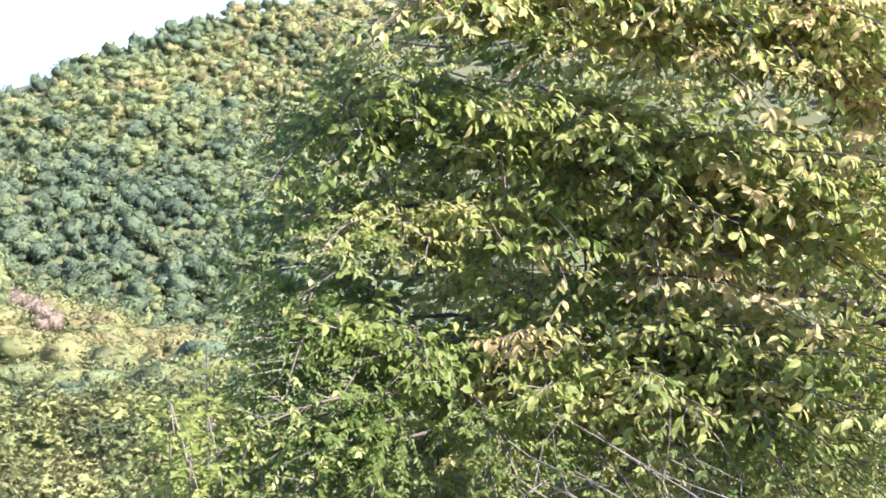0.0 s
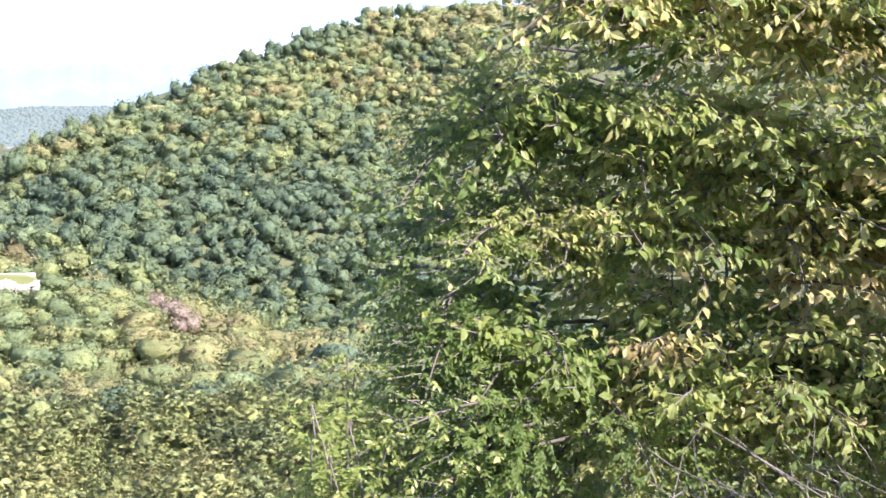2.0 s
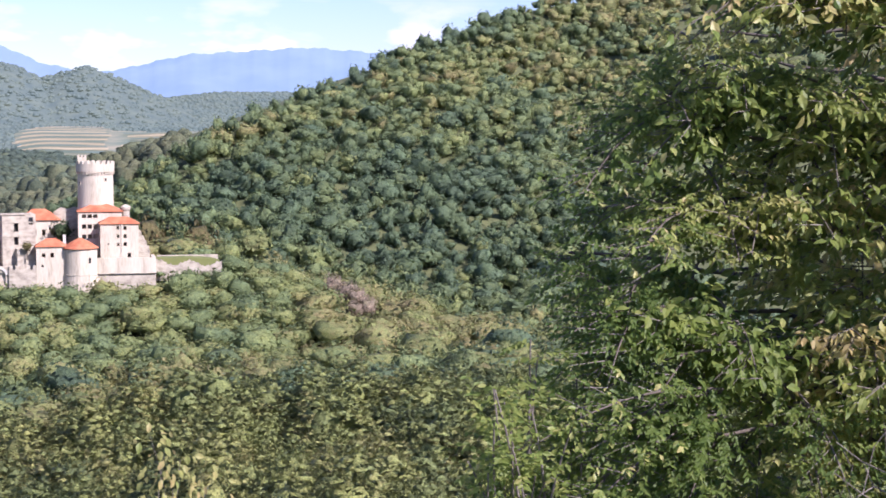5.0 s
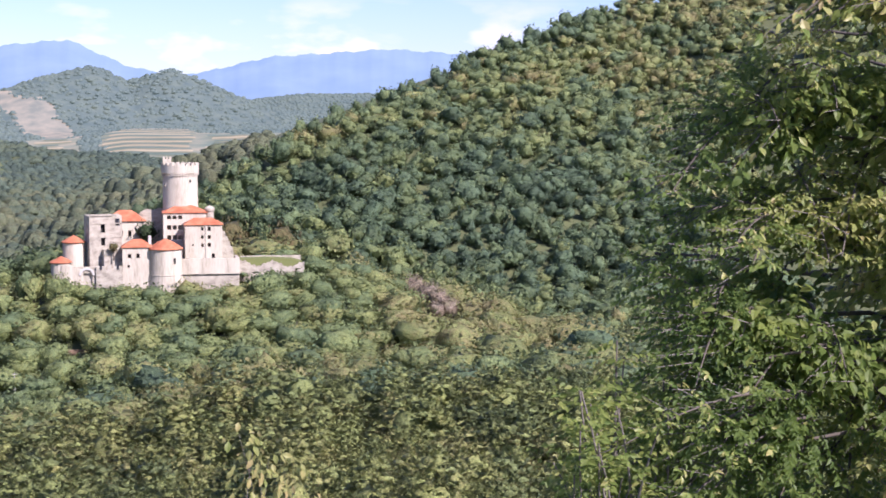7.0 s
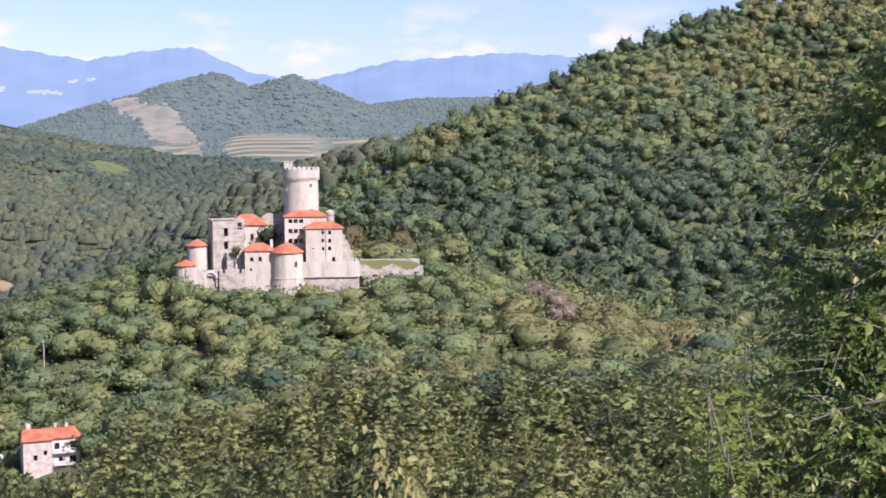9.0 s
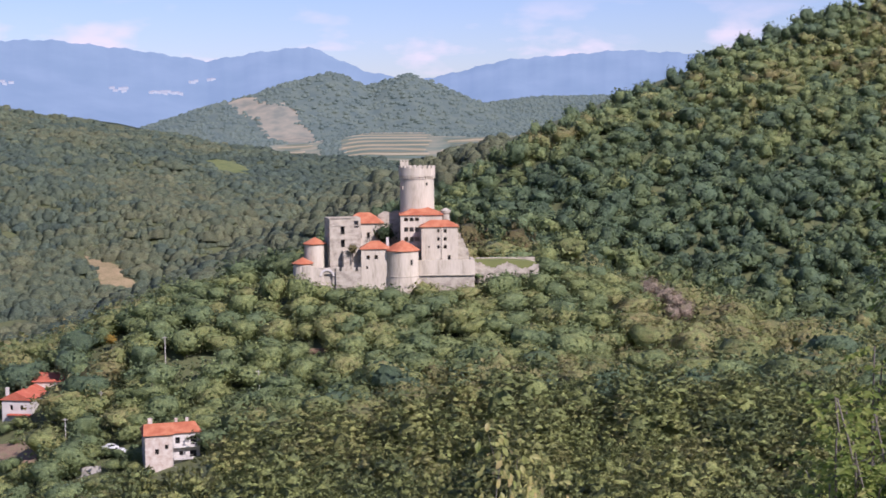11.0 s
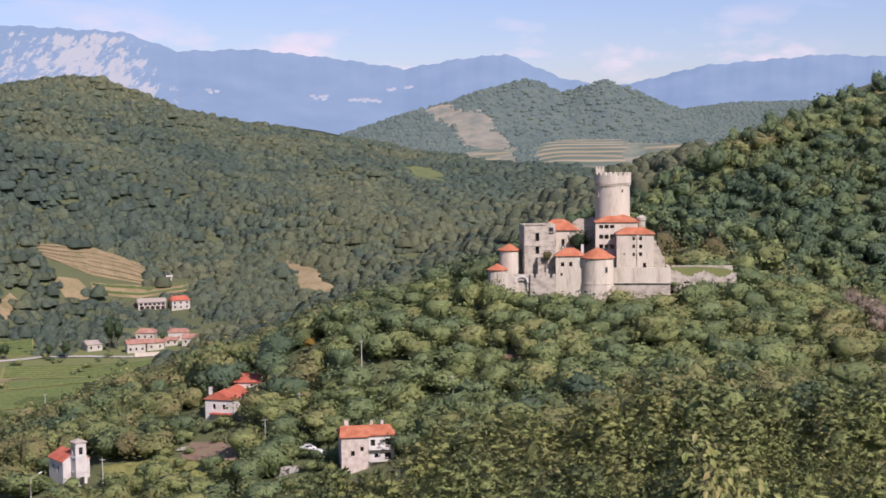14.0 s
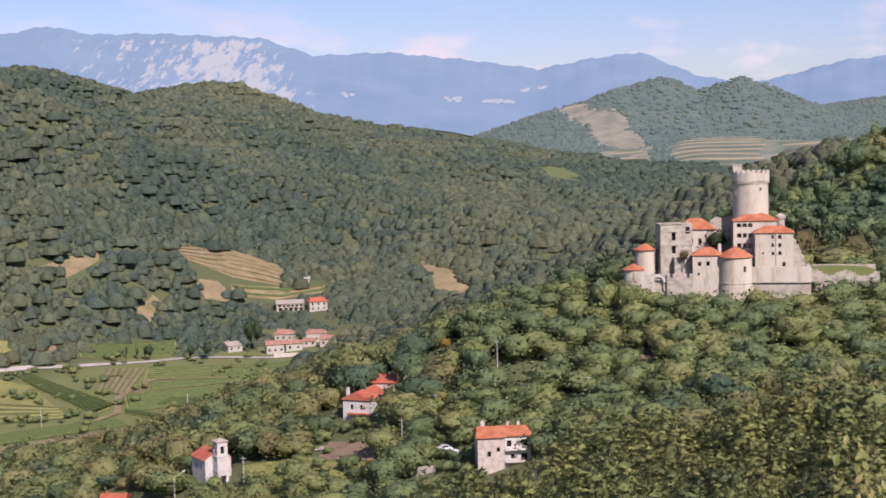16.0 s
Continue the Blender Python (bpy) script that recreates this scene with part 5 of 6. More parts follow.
def needles(points, ways, long, wide, r=rng):
    """A slim pointed tuft at each point, lying along its way."""
    a = unit(ways + 0.45 * r.normal(size=ways.shape))
    b = unit(np.cross(a, r.normal(size=a.shape)))
    s = r.uniform(0.6, 1.4, (len(points), 1))
    tri = np.stack([points + s * wide * b, points - s * wide * b, points + s * long * a], 1)
    soft = unit(ways + np.array([0, 0, 0.25]) + 0.3 * r.normal(size=ways.shape))
    return tri.reshape(-1, 3), np.arange(len(points) * 3).reshape(-1, 3), np.repeat(soft, 3, axis=0)


def pine_crown(pads, tufts, long=0.036, wide=0.013, r=rng):
    """A black pine's crown one unit high: a dark core hidden under many small pads of needle tufts."""
    u, f = SPHERES[0]
    core = u * np.array([0.15, 0.15, 0.28]) * r.uniform(0.85, 1.15, (len(u), 1))
    core[:, :2] *= 1.1 - 0.9 * core[:, 2:]
    pieces = [(core + np.array([0, 0, 0.52]), f, point_normals(core, f))]
    cap, cap_f = OCTA
    for i in range(pads):
        t = (i + r.uniform(0, 1)) / pads
        z = 0.22 + 0.76 * t ** 0.85
        a = 2.4 * i + r.uniform(-0.4, 0.4)
        reach_ = 0.37 * (1.04 - 0.86 * t ** 1.4) * r.uniform(0.5, 1.08)
        way = np.array([math.cos(a), math.sin(a), 0.0])
        mid = way * reach_ + np.array([0, 0, z + r.uniform(-0.04, 0.04)])
        size = np.array([1, 1, 0.66]) * r.uniform(0.075, 0.135)
        v = cap * size * r.uniform(0.35, 0.62, (6, 1))
        n = unit(cap + 0.5 * way)
        v, f2, n = trimmed(v, cap_f, n, v[cap_f][:, :, 2].max(1) > 0.1 * size[2])
        pieces.append((v + mid, f2, n))
        w = unit(r.normal(size=(tufts, 3)) + np.array([0, 0, 0.9]) + 0.5 * way)
        pieces.append(needles(mid + w * size * r.uniform(0.5, 1.1, (tufts, 1)), unit(w + 0.3 * way), long, wide, r))
    return joined(pieces)


def forest(name, label, crowns, places, mat, category="woodland"):
    """Woods nobody could count: one mesh of many crowns. places: x, y, z, width, height, tint."""
    vs, fs, ts, ns, k = [], [], [], [], 0
    for x, y, z, w, h, tint in places:
        v, f, n = crowns[rng.integers(len(crowns))]
        a = rng.uniform(0, 6.283)
        ca, sa_ = math.cos(a), math.sin(a)
        ww = w * rng.uniform(0.78, 1.15)
        q = np.stack([(v[:, 0] * ca - v[:, 1] * sa_) * w + x, (v[:, 0] * sa_ + v[:, 1] * ca) * ww + y, v[:, 2] * h + z], 1)
        vs.append(q.astype(np.float32))
        ns.append(np.stack([n[:, 0] * ca - n[:, 1] * sa_, n[:, 0] * sa_ + n[:, 1] * ca, n[:, 2]], 1).astype(np.float32))
        fs.append(f + k)
        ts.append(np.full(len(v), tint, np.float32))
        k += len(v)
    if not vs:
        return None
    f = np.concatenate(fs)
    me = mesh_from(name, np.concatenate(vs), f.ravel(), np.full(len(f), 3), mat, True, np.concatenate(ts), np.concatenate(ns))
    return tagged(new(name, me), label, category, kind="stuff")


# line of sight over the bare ground, by bearing, so that woods behind a crest stay sparse
SB = np.radians(np.arange(-34, 48, 0.5))
SD = np.concatenate([np.arange(60, 1000, 8.0), np.arange(1000, 2700, 20.0)])
sb, sd = np.meshgrid(SB, SD, indexing="ij")
SH = height(sd * np.sin(sb), sd * np.cos(sb))
LOS = np.maximum.accumulate((SH - EYE) / sd, axis=1)


def seen(x, y, z_top):
    d = np.hypot(x, y)
    i = np.clip(np.rint((np.degrees(np.arctan2(x, y)) + 34) / 0.5).astype(int), 0, len(SB) - 1)
    j = np.clip(np.searchsorted(SD, d) - 2, 0, len(SD) - 1)
    return (z_top - EYE) / d > LOS[i, j] - np.where(d > 700, np.where(d < 1050, 0.024, 0.009), np.where(d > 400, 0.008, 0.002))


for az in np.arange(-2.3, 5.0, 0.7):
    clear(az, 446, 11)
    clear(az, 438, 9)
for az in (5.4, 6.0, 6.6):
    clear(az, 442, 8)


def scatter(az0, az1, d0, d1, cell, tall, test=None):
    """Places for trees on a jittered lattice inside a sector; tall: tree height for the sight line."""
    ext = d1
    xs = np.arange(-ext, ext, cell)
    ys = np.arange(0, ext, cell)
    x, y = np.meshgrid(xs, ys)
    x = (x + rng.uniform(-0.45, 0.45, x.shape) * cell).ravel()
    y = (y + rng.uniform(-0.45, 0.45, y.shape) * cell).ravel()
    d, az = np.hypot(x, y), np.degrees(np.arctan2(x, y))
    m = (d > d0) & (d < d1) & (az > az0) & (az < az1)
    x, y = x[m], y[m]
    z = height(x, y)
    m = seen(x, y, z + tall) & keep_free(x, y)
    if test is not None:
        m &= test(x, y, z)
    return x[m], y[m], z[m]


def tints(x, y, spread=0.32, base=0.25):
    t = base + 0.16 * wobble(x, y, 120, 8) * (np.hypot(x, y) > 700) + 0.27 * wobble(x, y, 38, 3) + 0.12 * wobble(x, y, 13, 6) + rng.normal(0, spread * 0.5, len(x))
    return np.clip(t, 0, 0.78)


def hill_side(x, y):
    """Nearness to the wooded hill rather than the castle spur: positive beyond the gully."""
    az, d = np.degrees(np.arctan2(x, y)), np.hypot(x, y)
    edge = np.interp(az, [-10, 2, 6, 10, 14, 20, 40], [520, 505, 500, 490, 468, 440, 400])
    return d - edge


HILL_CROWNS = [broadleaf_crown(9, 190, 0.050) for _ in range(9)]
BACK_CROWNS = [broadleaf_crown(8, 120, 0.056) for _ in range(9)]
SPUR_CROWNS = [broadleaf_crown(16, 350, 0.035) for _ in range(9)]
FAR_CROWNS = [far_clump(6, 8, 0.032) for _ in range(12)]
CREST_CROWNS = [far_clump(4, 2, 0.05, 0.8) for _ in range(12)]
PINES = [pine_crown(34, 25, 0.032, 0.0105) for _ in range(6)]
FAR_PINES = [pine_crown(28, 14, 0.042, 0.017) for _ in range(6)]
HILL_PINES = [broadleaf_crown(8, 110, 0.05, 1.15, 0.35) for _ in range(5)]


def woods(name, label, crowns, x, y, z, mat, wide=(5.5, 9), tall=(6, 9), lift=0.0, base=0.3, spread=0.3):
    n = len(x)
    size = np.clip(np.exp(rng.normal(-0.04, 0.40, n)), 0.45, 1.7)
    w, h = rng.uniform(*wide, n) * size, rng.uniform(*tall, n) * size ** 0.7
    forest(name, label, crowns, np.stack([x, y, z + lift * h, w, h, tints(x, y, spread, base)], 1), mat)
    return n


def tree_kind(name, label, crown, mat, tall, trunk_r):
    """One tree as a thing: an empty at its foot, a tapered trunk with two limbs, and its crown."""
    ob = thing(name, label, "tree")
    bm = add_ring(bmesh.new(), 0, 0, [(trunk_r * 1.3, -1.0), (trunk_r, tall * 0.2), (trunk_r * 0.45, tall * 0.52)], 7)
    for deg in (20, 140, 260):
        limb = add_ring(bmesh.new(), 0, 0, [(trunk_r * 0.5, 0), (trunk_r * 0.15, tall * 0.24)], 5)
        limb.transform(pose(0, 0, tall * 0.3, 0, 0, deg) @ pose(0, 0, 0, 50, 0, 0))
        tmp = bpy.data.meshes.new("tmp")
        limb.to_mesh(tmp)
        limb.free()
        bm.from_mesh(tmp)
        bpy.data.meshes.remove(tmp)
    part("trunk", bm, BARK, ob)
    v, f, n = crown
    me = mesh_from("crown", v, f.ravel(), np.full(len(f), 3), mat, True, None, n)
    new("crown", me).parent = ob
    return ob


def crown_at(crown, wide, tall, lift):
    v, f, n = crown
    return v * np.array([wide, wide, tall]) + np.array([0, 0, lift * tall]), f, n


def plant(kinds, x, y, z, group):
    """Single trees, copied from a few kinds."""
    for a, b, c in zip(x, y, z):
        k = kinds[rng.integers(len(kinds))]
        s = rng.uniform(0.8, 1.2)
        made = copy_thing(k, pose(a, b, c, 0, 0, rng.uniform(0, 360)) @ Matrix.Diagonal((s, s, s * rng.uniform(0.9, 1.15), 1)))
        tagged(made, group=group)
    for k in kinds:
        for o in (*k.children_recursive, k):
            bpy.data.objects.remove(o)


count = {}
x, y, z = scatter(-4, 47, 425, 960, 5.8, 9, lambda x, y, z: (hill_side(x, y) > 0) & (np.hypot(x, y) < np.interp(np.degrees(np.arctan2(x, y)), [-3, 3.85, 8.9, 15.4, 21.7, 36], [545, 600, 650, 750, 850, 920]) + 16) & ((np.degrees(np.arctan2(x, y)) < 25) | (rng.uniform(size=len(x)) < 0.25)))
crest = np.interp(np.degrees(np.arctan2(x, y)), [-3, 3.85, 8.9, 15.4, 21.7, 36], [545, 600, 650, 750, 850, 920]) - np.hypot(x, y)
pinewood = (crest < 2 + 20 * rng.uniform(size=len(x))) & (rng.uniform(size=len(x)) < 0.7)
back = np.hypot(x, y) > 640
for pick, kind_, crowns, text in ((~pinewood & ~back, "woodland_hill", HILL_CROWNS, "dense green broadleaf wood on the hillside"), (~pinewood & back, "woodland_hill_top", BACK_CROWNS, "green and yellowing broadleaf wood high on the hillside")):
    count[kind_] = woods(kind_, text, crowns, x[pick], y[pick], z[pick], BROADLEAF, (7.8, 11.2), (8.0, 12.5), -0.12, base=0.20 + 0.27 * smooth(-50, 12, z[pick]), spread=0.44)
count["crest"] = woods("woodland_crest_pines", "dark pines along the crest of the hill", HILL_PINES, x[pinewood], y[pinewood], z[pinewood], BROADLEAF, (6.0, 8.5), (7.0, 9.5), -0.06, base=0.16, spread=0.2)
x, y, z = scatter(-27, 47, 312, 540, 6.6, 9, lambda x, y, z: (hill_side(x, y) < 0) & (z > -108) & ((np.degrees(np.arctan2(x, y)) < 25) | (rng.uniform(size=len(x)) < 0.3)))
near_castle = (np.hypot(x - CASTLE[0], y - CASTLE[1]) < 75) | (np.hypot(x - spot(-8, 360)[0], y - spot(-8, 360)[1]) < 45)
pick = np.flatnonzero(near_castle)[:280]
single = np.zeros(len(x), bool)
single[pick] = True
count["spur"] = woods("woodland_castle_spur", "mixed green broadleaf wood below the castle", SPUR_CROWNS, x[~single], y[~single], z[~single], BROADLEAF, (9.6, 14.2), (8.5, 13.0), -0.12, base=0.58, spread=0.6)
kinds = [tree_kind("broadleaf_tree", lab, crown_at(c, w, h, -0.10), BROADLEAF_TREE, h, 0.16) for c, w, h, lab in zip(SPUR_CROWNS, (13.0, 14.0, 15.0, 12.5, 14.5, 12.0), (9.5, 10.5, 11.5, 12, 9.5, 9), ("green round-crowned broadleaf tree on the castle slope", "wide green broadleaf tree on the castle slope", "tall green broadleaf tree on the castle slope") * 2)]
plant(kinds, x[single], y[single], z[single], "trees on the castle slope")
count["single"] = int(single.sum())
x, y, z = scatter(-9, 47, 115, 318, 5.3, 10, lambda x, y, z: (np.degrees(np.arctan2(x, y)) < 27) | (rng.uniform(size=len(x)) < 0.3))
order = np.argsort(np.hypot(x, y) + 400 * (np.abs(np.degrees(np.arctan2(x, y)) - 7) > 17))
single = np.zeros(len(x), bool)
single[order[:260]] = True
rest = np.flatnonzero(~single)
close = rest[np.hypot(x[rest], y[rest]) < 215]
beyond = rest[np.hypot(x[rest], y[rest]) >= 215]
count["pine"] = woods("woodland_pine", "olive green black pine wood on the near slope", PINES, x[close], y[close], z[close], PINE, (11, 15), (8, 12), 0.0, base=0.36, spread=0.45)
count["pine far"] = woods("woodland_pine_hollow", "olive green black pines down in the hollow", FAR_PINES, x[beyond], y[beyond], z[beyond], PINE, (11, 15), (8, 12), 0.0, base=0.36, spread=0.45)
kinds = [tree_kind("pine_tree", "olive green black pine with flat layered boughs", crown_at(c, w, h, 0.0), PINE_TREE, h, 0.15) for c, w, h in zip(PINES, (12, 13, 11.5, 14, 12), (10.5, 10, 11.5, 10.5, 9.5))]
plant(kinds, x[single], y[single], z[single], "pines on the near slope")
def far_side(x, y, z):
    """Wooded ground across the valley: the slopes, down to the fields, and thinly among the village houses."""
    az, d = np.degrees(np.arctan2(x, y)), np.hypot(x, y)
    low = (az < -16) & (d > np.interp(az, [-27, -24, -23.2, -19.5, -17.5, -16], [735, 738, 738, 768, 765, 785]))
    village = (d > 735) & (rng.uniform(size=len(x)) < 0.3)
    behind_hill = d > np.interp(az, [-4, -3, 0, 3.85, 6], [545, 575, 590, 625, 650])
    return ((z > -103) | low | village) & behind_hill


x, y, z = scatter(-29, 6, 545, 1520, 7.8, 8, far_side)
baz, bd = np.degrees(np.arctan2(x, y)), np.hypot(x, y)
shade_of_wood = 0.42 + 0.22 * smooth(-10.5, -8.5, baz) * smooth(1180, 1120, bd) - 0.22 * smooth(-6, -4, baz) * smooth(1150, 1220, bd)
close = np.hypot(x, y) < 1080
count["left"] = woods("woodland_far_hill", "dark green wood, tinted by painted haze, on the far side of the valley", FAR_CROWNS, x[close], y[close], z[close], FARLEAF, (12.5, 17), (7.5, 11), -0.12, base=shade_of_wood[close], spread=0.36)
count["left top"] = woods("woodland_far_crest", "green wood, tinted by painted haze, on the crest across the valley", CREST_CROWNS, x[~close], y[~close], z[~close], FARLEAF, (14, 19), (7.0, 10), -0.12, base=shade_of_wood[~close], spread=0.36)

# trees that stand out by colour or place
def lone_tree(name, label, crown, wide, tall, stops, az, d, z=None, lift=0.15):
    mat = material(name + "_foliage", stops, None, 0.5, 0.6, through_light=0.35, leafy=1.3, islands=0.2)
    k = tree_kind(name, label, crown_at(crown, wide, tall, lift), mat, tall, 0.2)
    px, py = spot(az, d)
    k.matrix_world = pose(px, py, ground_at(px, py) if z is None else z, 0, 0, rng.uniform(0, 360))
    return k


SMOKE_CROWN = broadleaf_crown(14, 900, 0.030)
RUSSET, OCHRE = [(0.29, 0.210, 0.150), (0.36, 0.290, 0.215), (0.25, 0.23, 0.13)], [(0.075, 0.095, 0.035), (0.155, 0.120, 0.050), (0.12, 0.125, 0.045), (0.20, 0.135, 0.06)]
DEEP, GOLD = [(0.03, 0.055, 0.025), (0.05, 0.08, 0.03), (0.07, 0.10, 0.035)], [(0.24, 0.16, 0.03), (0.34, 0.22, 0.04), (0.2, 0.17, 0.04)]
for az, d, w, h in ((11.9, 442, 9.5, 11.5), (12.35, 437, 9.5, 11.0), (12.75, 434, 10.5, 10.5), (13.2, 430, 9.0, 9.0), (12.7, 427, 8.0, 7.5)):
    lone_tree("smoke_tree", "russet pink smoke tree among green trees", SMOKE_CROWN, w, h, RUSSET, az, d)
for az, d, w, top_z, c in ((4.75, 478, 14, -23, OCHRE), (5.75, 480, 11, -25, DEEP), (6.7, 482, 13, -25, OCHRE), (4.05, 474, 9, -28, DEEP), (5.3, 470, 10, -31, OCHRE)):
    lone_tree("chestnut_tree", "large brown-tinged tree behind the castle terrace", SPUR_CROWNS[1], w, (top_z - ground_at(*spot(az, d))) * 0.95, c, az, d, None, 0.05)
lone_tree("courtyard_tree", "dark green tree inside the castle court", SPUR_CROWNS[2], 8.0, 12.0, DEEP, 1.52, 447, CASTLE_Z + 5.5)
lone_tree("ivy_bush", "green bush growing on the castle ruin", SPUR_CROWNS[3], 4.0, 5.0, OCHRE, 0.25, 433.5, CASTLE_Z + 6.0)
for az, w, z in ((5.15, 3.0, 0.6), (5.7, 2.6, -0.4), (6.3, 3.2, 0.8), (6.9, 3.4, 0.2), (7.3, 3.6, 0.4)):
    lone_tree("ivy_bush", "green ivy bush on the crumbling terrace wall", SPUR_CROWNS[4], w * 1.3, w, LEAFY[1:4], az, 434.5, CASTLE_Z + z - 1.3, -0.1)
for az, d, w, h in ((-2.75, 456, 9, 10), (-3.7, 462, 9, 9)):
    lone_tree("dark_oak", "dark round-crowned tree beside the castle", SPUR_CROWNS[4], w, h, DEEP, az, d)
lone_tree("yellow_tree", "golden yellow small tree on the slope", SPUR_CROWNS[5], 4.5, 6.0, GOLD, -9.09, 433)
for az, d, w, h in ((-16.75, 752, 9, 21), (-16.45, 756, 8, 19), (-14.75, 752, 4, 10), (-19.0, 735, 7, 9), (-18.4, 734, 8, 10), (-20.6, 736, 8, 9)):
    lone_tree("dark_conifer", "dark green conifer by the village road", HILL_PINES[0], w, h, DEEP, az, d, lift=0.05)
for az in (-21.45, -21.05, -20.75):
    lone_tree("cypress", "slim dark cypress beside the road", HILL_PINES[1], 2.2, 8.0, DEEP, az, 738, lift=0.0)

# loose trees and bushes in the valley and round the houses
bx, by = [], []
for az, d in ((-23.57, 712), (-23.36, 685), (-23.87, 704), (-24.12, 645), (-23.84, 596), (-23.48, 604), (-25.89, 692), (-25.57, 690), (-25.2, 590), (-25.44, 598), (-22.17, 730), (-21.81, 740), (-19.18, 736), (-18.84, 728), (-18.5, 720), (-17.57, 703), (-19.82, 754), (-19.47, 760), (-24.62, 667), (-24.94, 653), (-22.8, 590), (-22.44, 647), (-20.95, 657), (-21.39, 622), (-20.27, 716), (-25.76, 657), (-24.75, 628), (-23.06, 663), (-17.24, 726), (-16.8, 732)):
    for _ in range(2):
        q = spot(az + rng.normal(0, 0.15), d + rng.normal(0, 4))
        bx.append(q[0]), by.append(q[1])
for az, d in ((-22.1, 690), (-22.5, 675), (-23.2, 640), (-24.5, 600), (-25.3, 640), (-21.0, 565), (-19.5, 556), (-18.6, 575), (-24.9, 705), (-23.8, 712), (-17.8, 690), (-16.2, 700), (-21.9, 725), (-25.8, 600), (-23.4, 575)):
    for _ in range(3):
        q = spot(az + rng.normal(0, 0.25), d + rng.normal(0, 5))
        bx.append(q[0]), by.append(q[1])
for az, d in ((-14.9, 392), (-15.6, 384), (-13.3, 377), (-12.6, 371), (-16.3, 378), (-14.4, 372), (-11.6, 392), (-11.0, 384), (-10.6, 372), (-9.7, 384), (-8.3, 362), (-7.9, 356), (-10.6, 358), (-9.4, 357), (-13.4, 402), (-12.0, 404), (-13.9, 392), (-18.6, 388), (-18.1, 386), (-17.6, 388), (-19.0, 391), (-17.2, 385)):
    for _ in range(5):
        q = spot(az + rng.normal(0, 0.35), d + rng.normal(0, 5))
        bx.append(q[0]), by.append(q[1])
bz = height(np.array(bx), np.array(by))
kinds = [tree_kind("valley_bush", "rounded green bush on open ground", crown_at(c, w, h, 0.0), BROADLEAF_TREE, h, 0.08) for c, w, h in zip(SPUR_CROWNS[:3], (4.6, 5.8, 3.8), (3.2, 4.2, 2.6))]
plant(kinds, bx, by, bz, "bushes on open ground")

# a close row of trees under the castle walls: their tops hide the foot of the masonry
kinds = [tree_kind("slope_tree", "leafy green tree under the castle wall", crown_at(c, 9.0, 8.0, 0.08), BROADLEAF_TREE, 8.0, 0.15) for c in SPUR_CROWNS[:4]]
for i, r0 in enumerate(np.arange(-33, 49, 2.9)):
    m = pose(*CASTLE, 0, 0, castle_turn) @ pose(r0 + rng.uniform(-0.8, 0.8), -13.5 + rng.uniform(-2.0, 1.0) + (5.0 if r0 > 30 else 0.0) + (3.0 if r0 < -26 else 0.0), 0)
    px, py = m.translation[:2]
    pz = ground_at(px, py)
    top_z = CASTLE_Z + float(np.interp(r0, [-33, -25, -18, -12, 0, 8, 11, 19, 22, 27, 34, 48], [6.5, 4.8, 1.0, -1.4, -2.4, -4.0, -5.6, -5.4, -3.4, -2.2, -0.6, 1.8])) + rng.uniform(-0.8, 0.8)
    s = max(0.55, (top_z - pz) / 8.0)
    copy_thing(kinds[i % 4], pose(px, py, pz, 0, 0, rng.uniform(0, 360)) @ Matrix.Diagonal((min(s, 1.05), min(s, 1.05), s, 1)))
for k in kinds:
    for o in (*k.children_recursive, k):
        bpy.data.objects.remove(o)

# woods on the far hill
x, y, z = scatter(-12, 12, 1620, 2720, 11, 8, lambda x, y, z: far_wood(x, y)[0])
forest("backdrop_woodland", "blue-green wood in painted haze on the far hill", [far_clump(2, 0, 0.1, 0.6) for _ in range(5)], np.stack([x, y, z + 0.5, rng.uniform(12, 19, len(x)), rng.uniform(8, 12, len(x)), rng.uniform(0, 1, len(x))], 1), FAR_GREEN)
count["far hill"] = len(x)
print("trees", count)


# ---- the tree beside the viewpoint ----
def tubes(runs, sides=6):
    """Tapered round branches. runs: (points, radius at the start, radius at the end)."""
    vs, fs, k = [], [], 0
    for pts, r0, r1 in runs:
        pts = np.asarray(pts, float)
        n = len(pts)
        way = unit(np.gradient(pts, axis=0))
        side = unit(np.cross(way, np.array([0.31, 0.2, 0.93])))
        other = np.cross(way, side)
        rad = np.linspace(r0, r1, n)
        ang = np.arange(sides) * 6.2832 / sides
        ring = pts[:, None] + rad[:, None, None] * (np.cos(ang)[None, :, None] * side[:, None] + np.sin(ang)[None, :, None] * other[:, None])
        vs.append(ring.reshape(-1, 3))
        i, j = np.meshgrid(np.arange(n - 1), np.arange(sides), indexing="ij")
        j2 = (j + 1) % sides
        fs.append(np.stack([i * sides + j, i * sides + j2, (i + 1) * sides + j2, (i + 1) * sides + j], -1).reshape(-1, 4) + k)
        k += n * sides
    f = np.concatenate(fs)
    return np.concatenate(vs), f


def tube_object(name, runs, mat, parent, sides=6, label=""):
    v, f = tubes(runs, sides)
    ob = new(name, mesh_from(name, v, f.ravel(), np.full(len(f), 4), mat, True))
    ob.parent = parent
    if label:
        tagged(ob, label)
    return ob


def bend(p0, p1, p2, n=8):
    t = np.linspace(0, 1, n)[:, None]
    return (1 - t) ** 2 * p0 + 2 * t * (1 - t) * p1 + t * t * p2


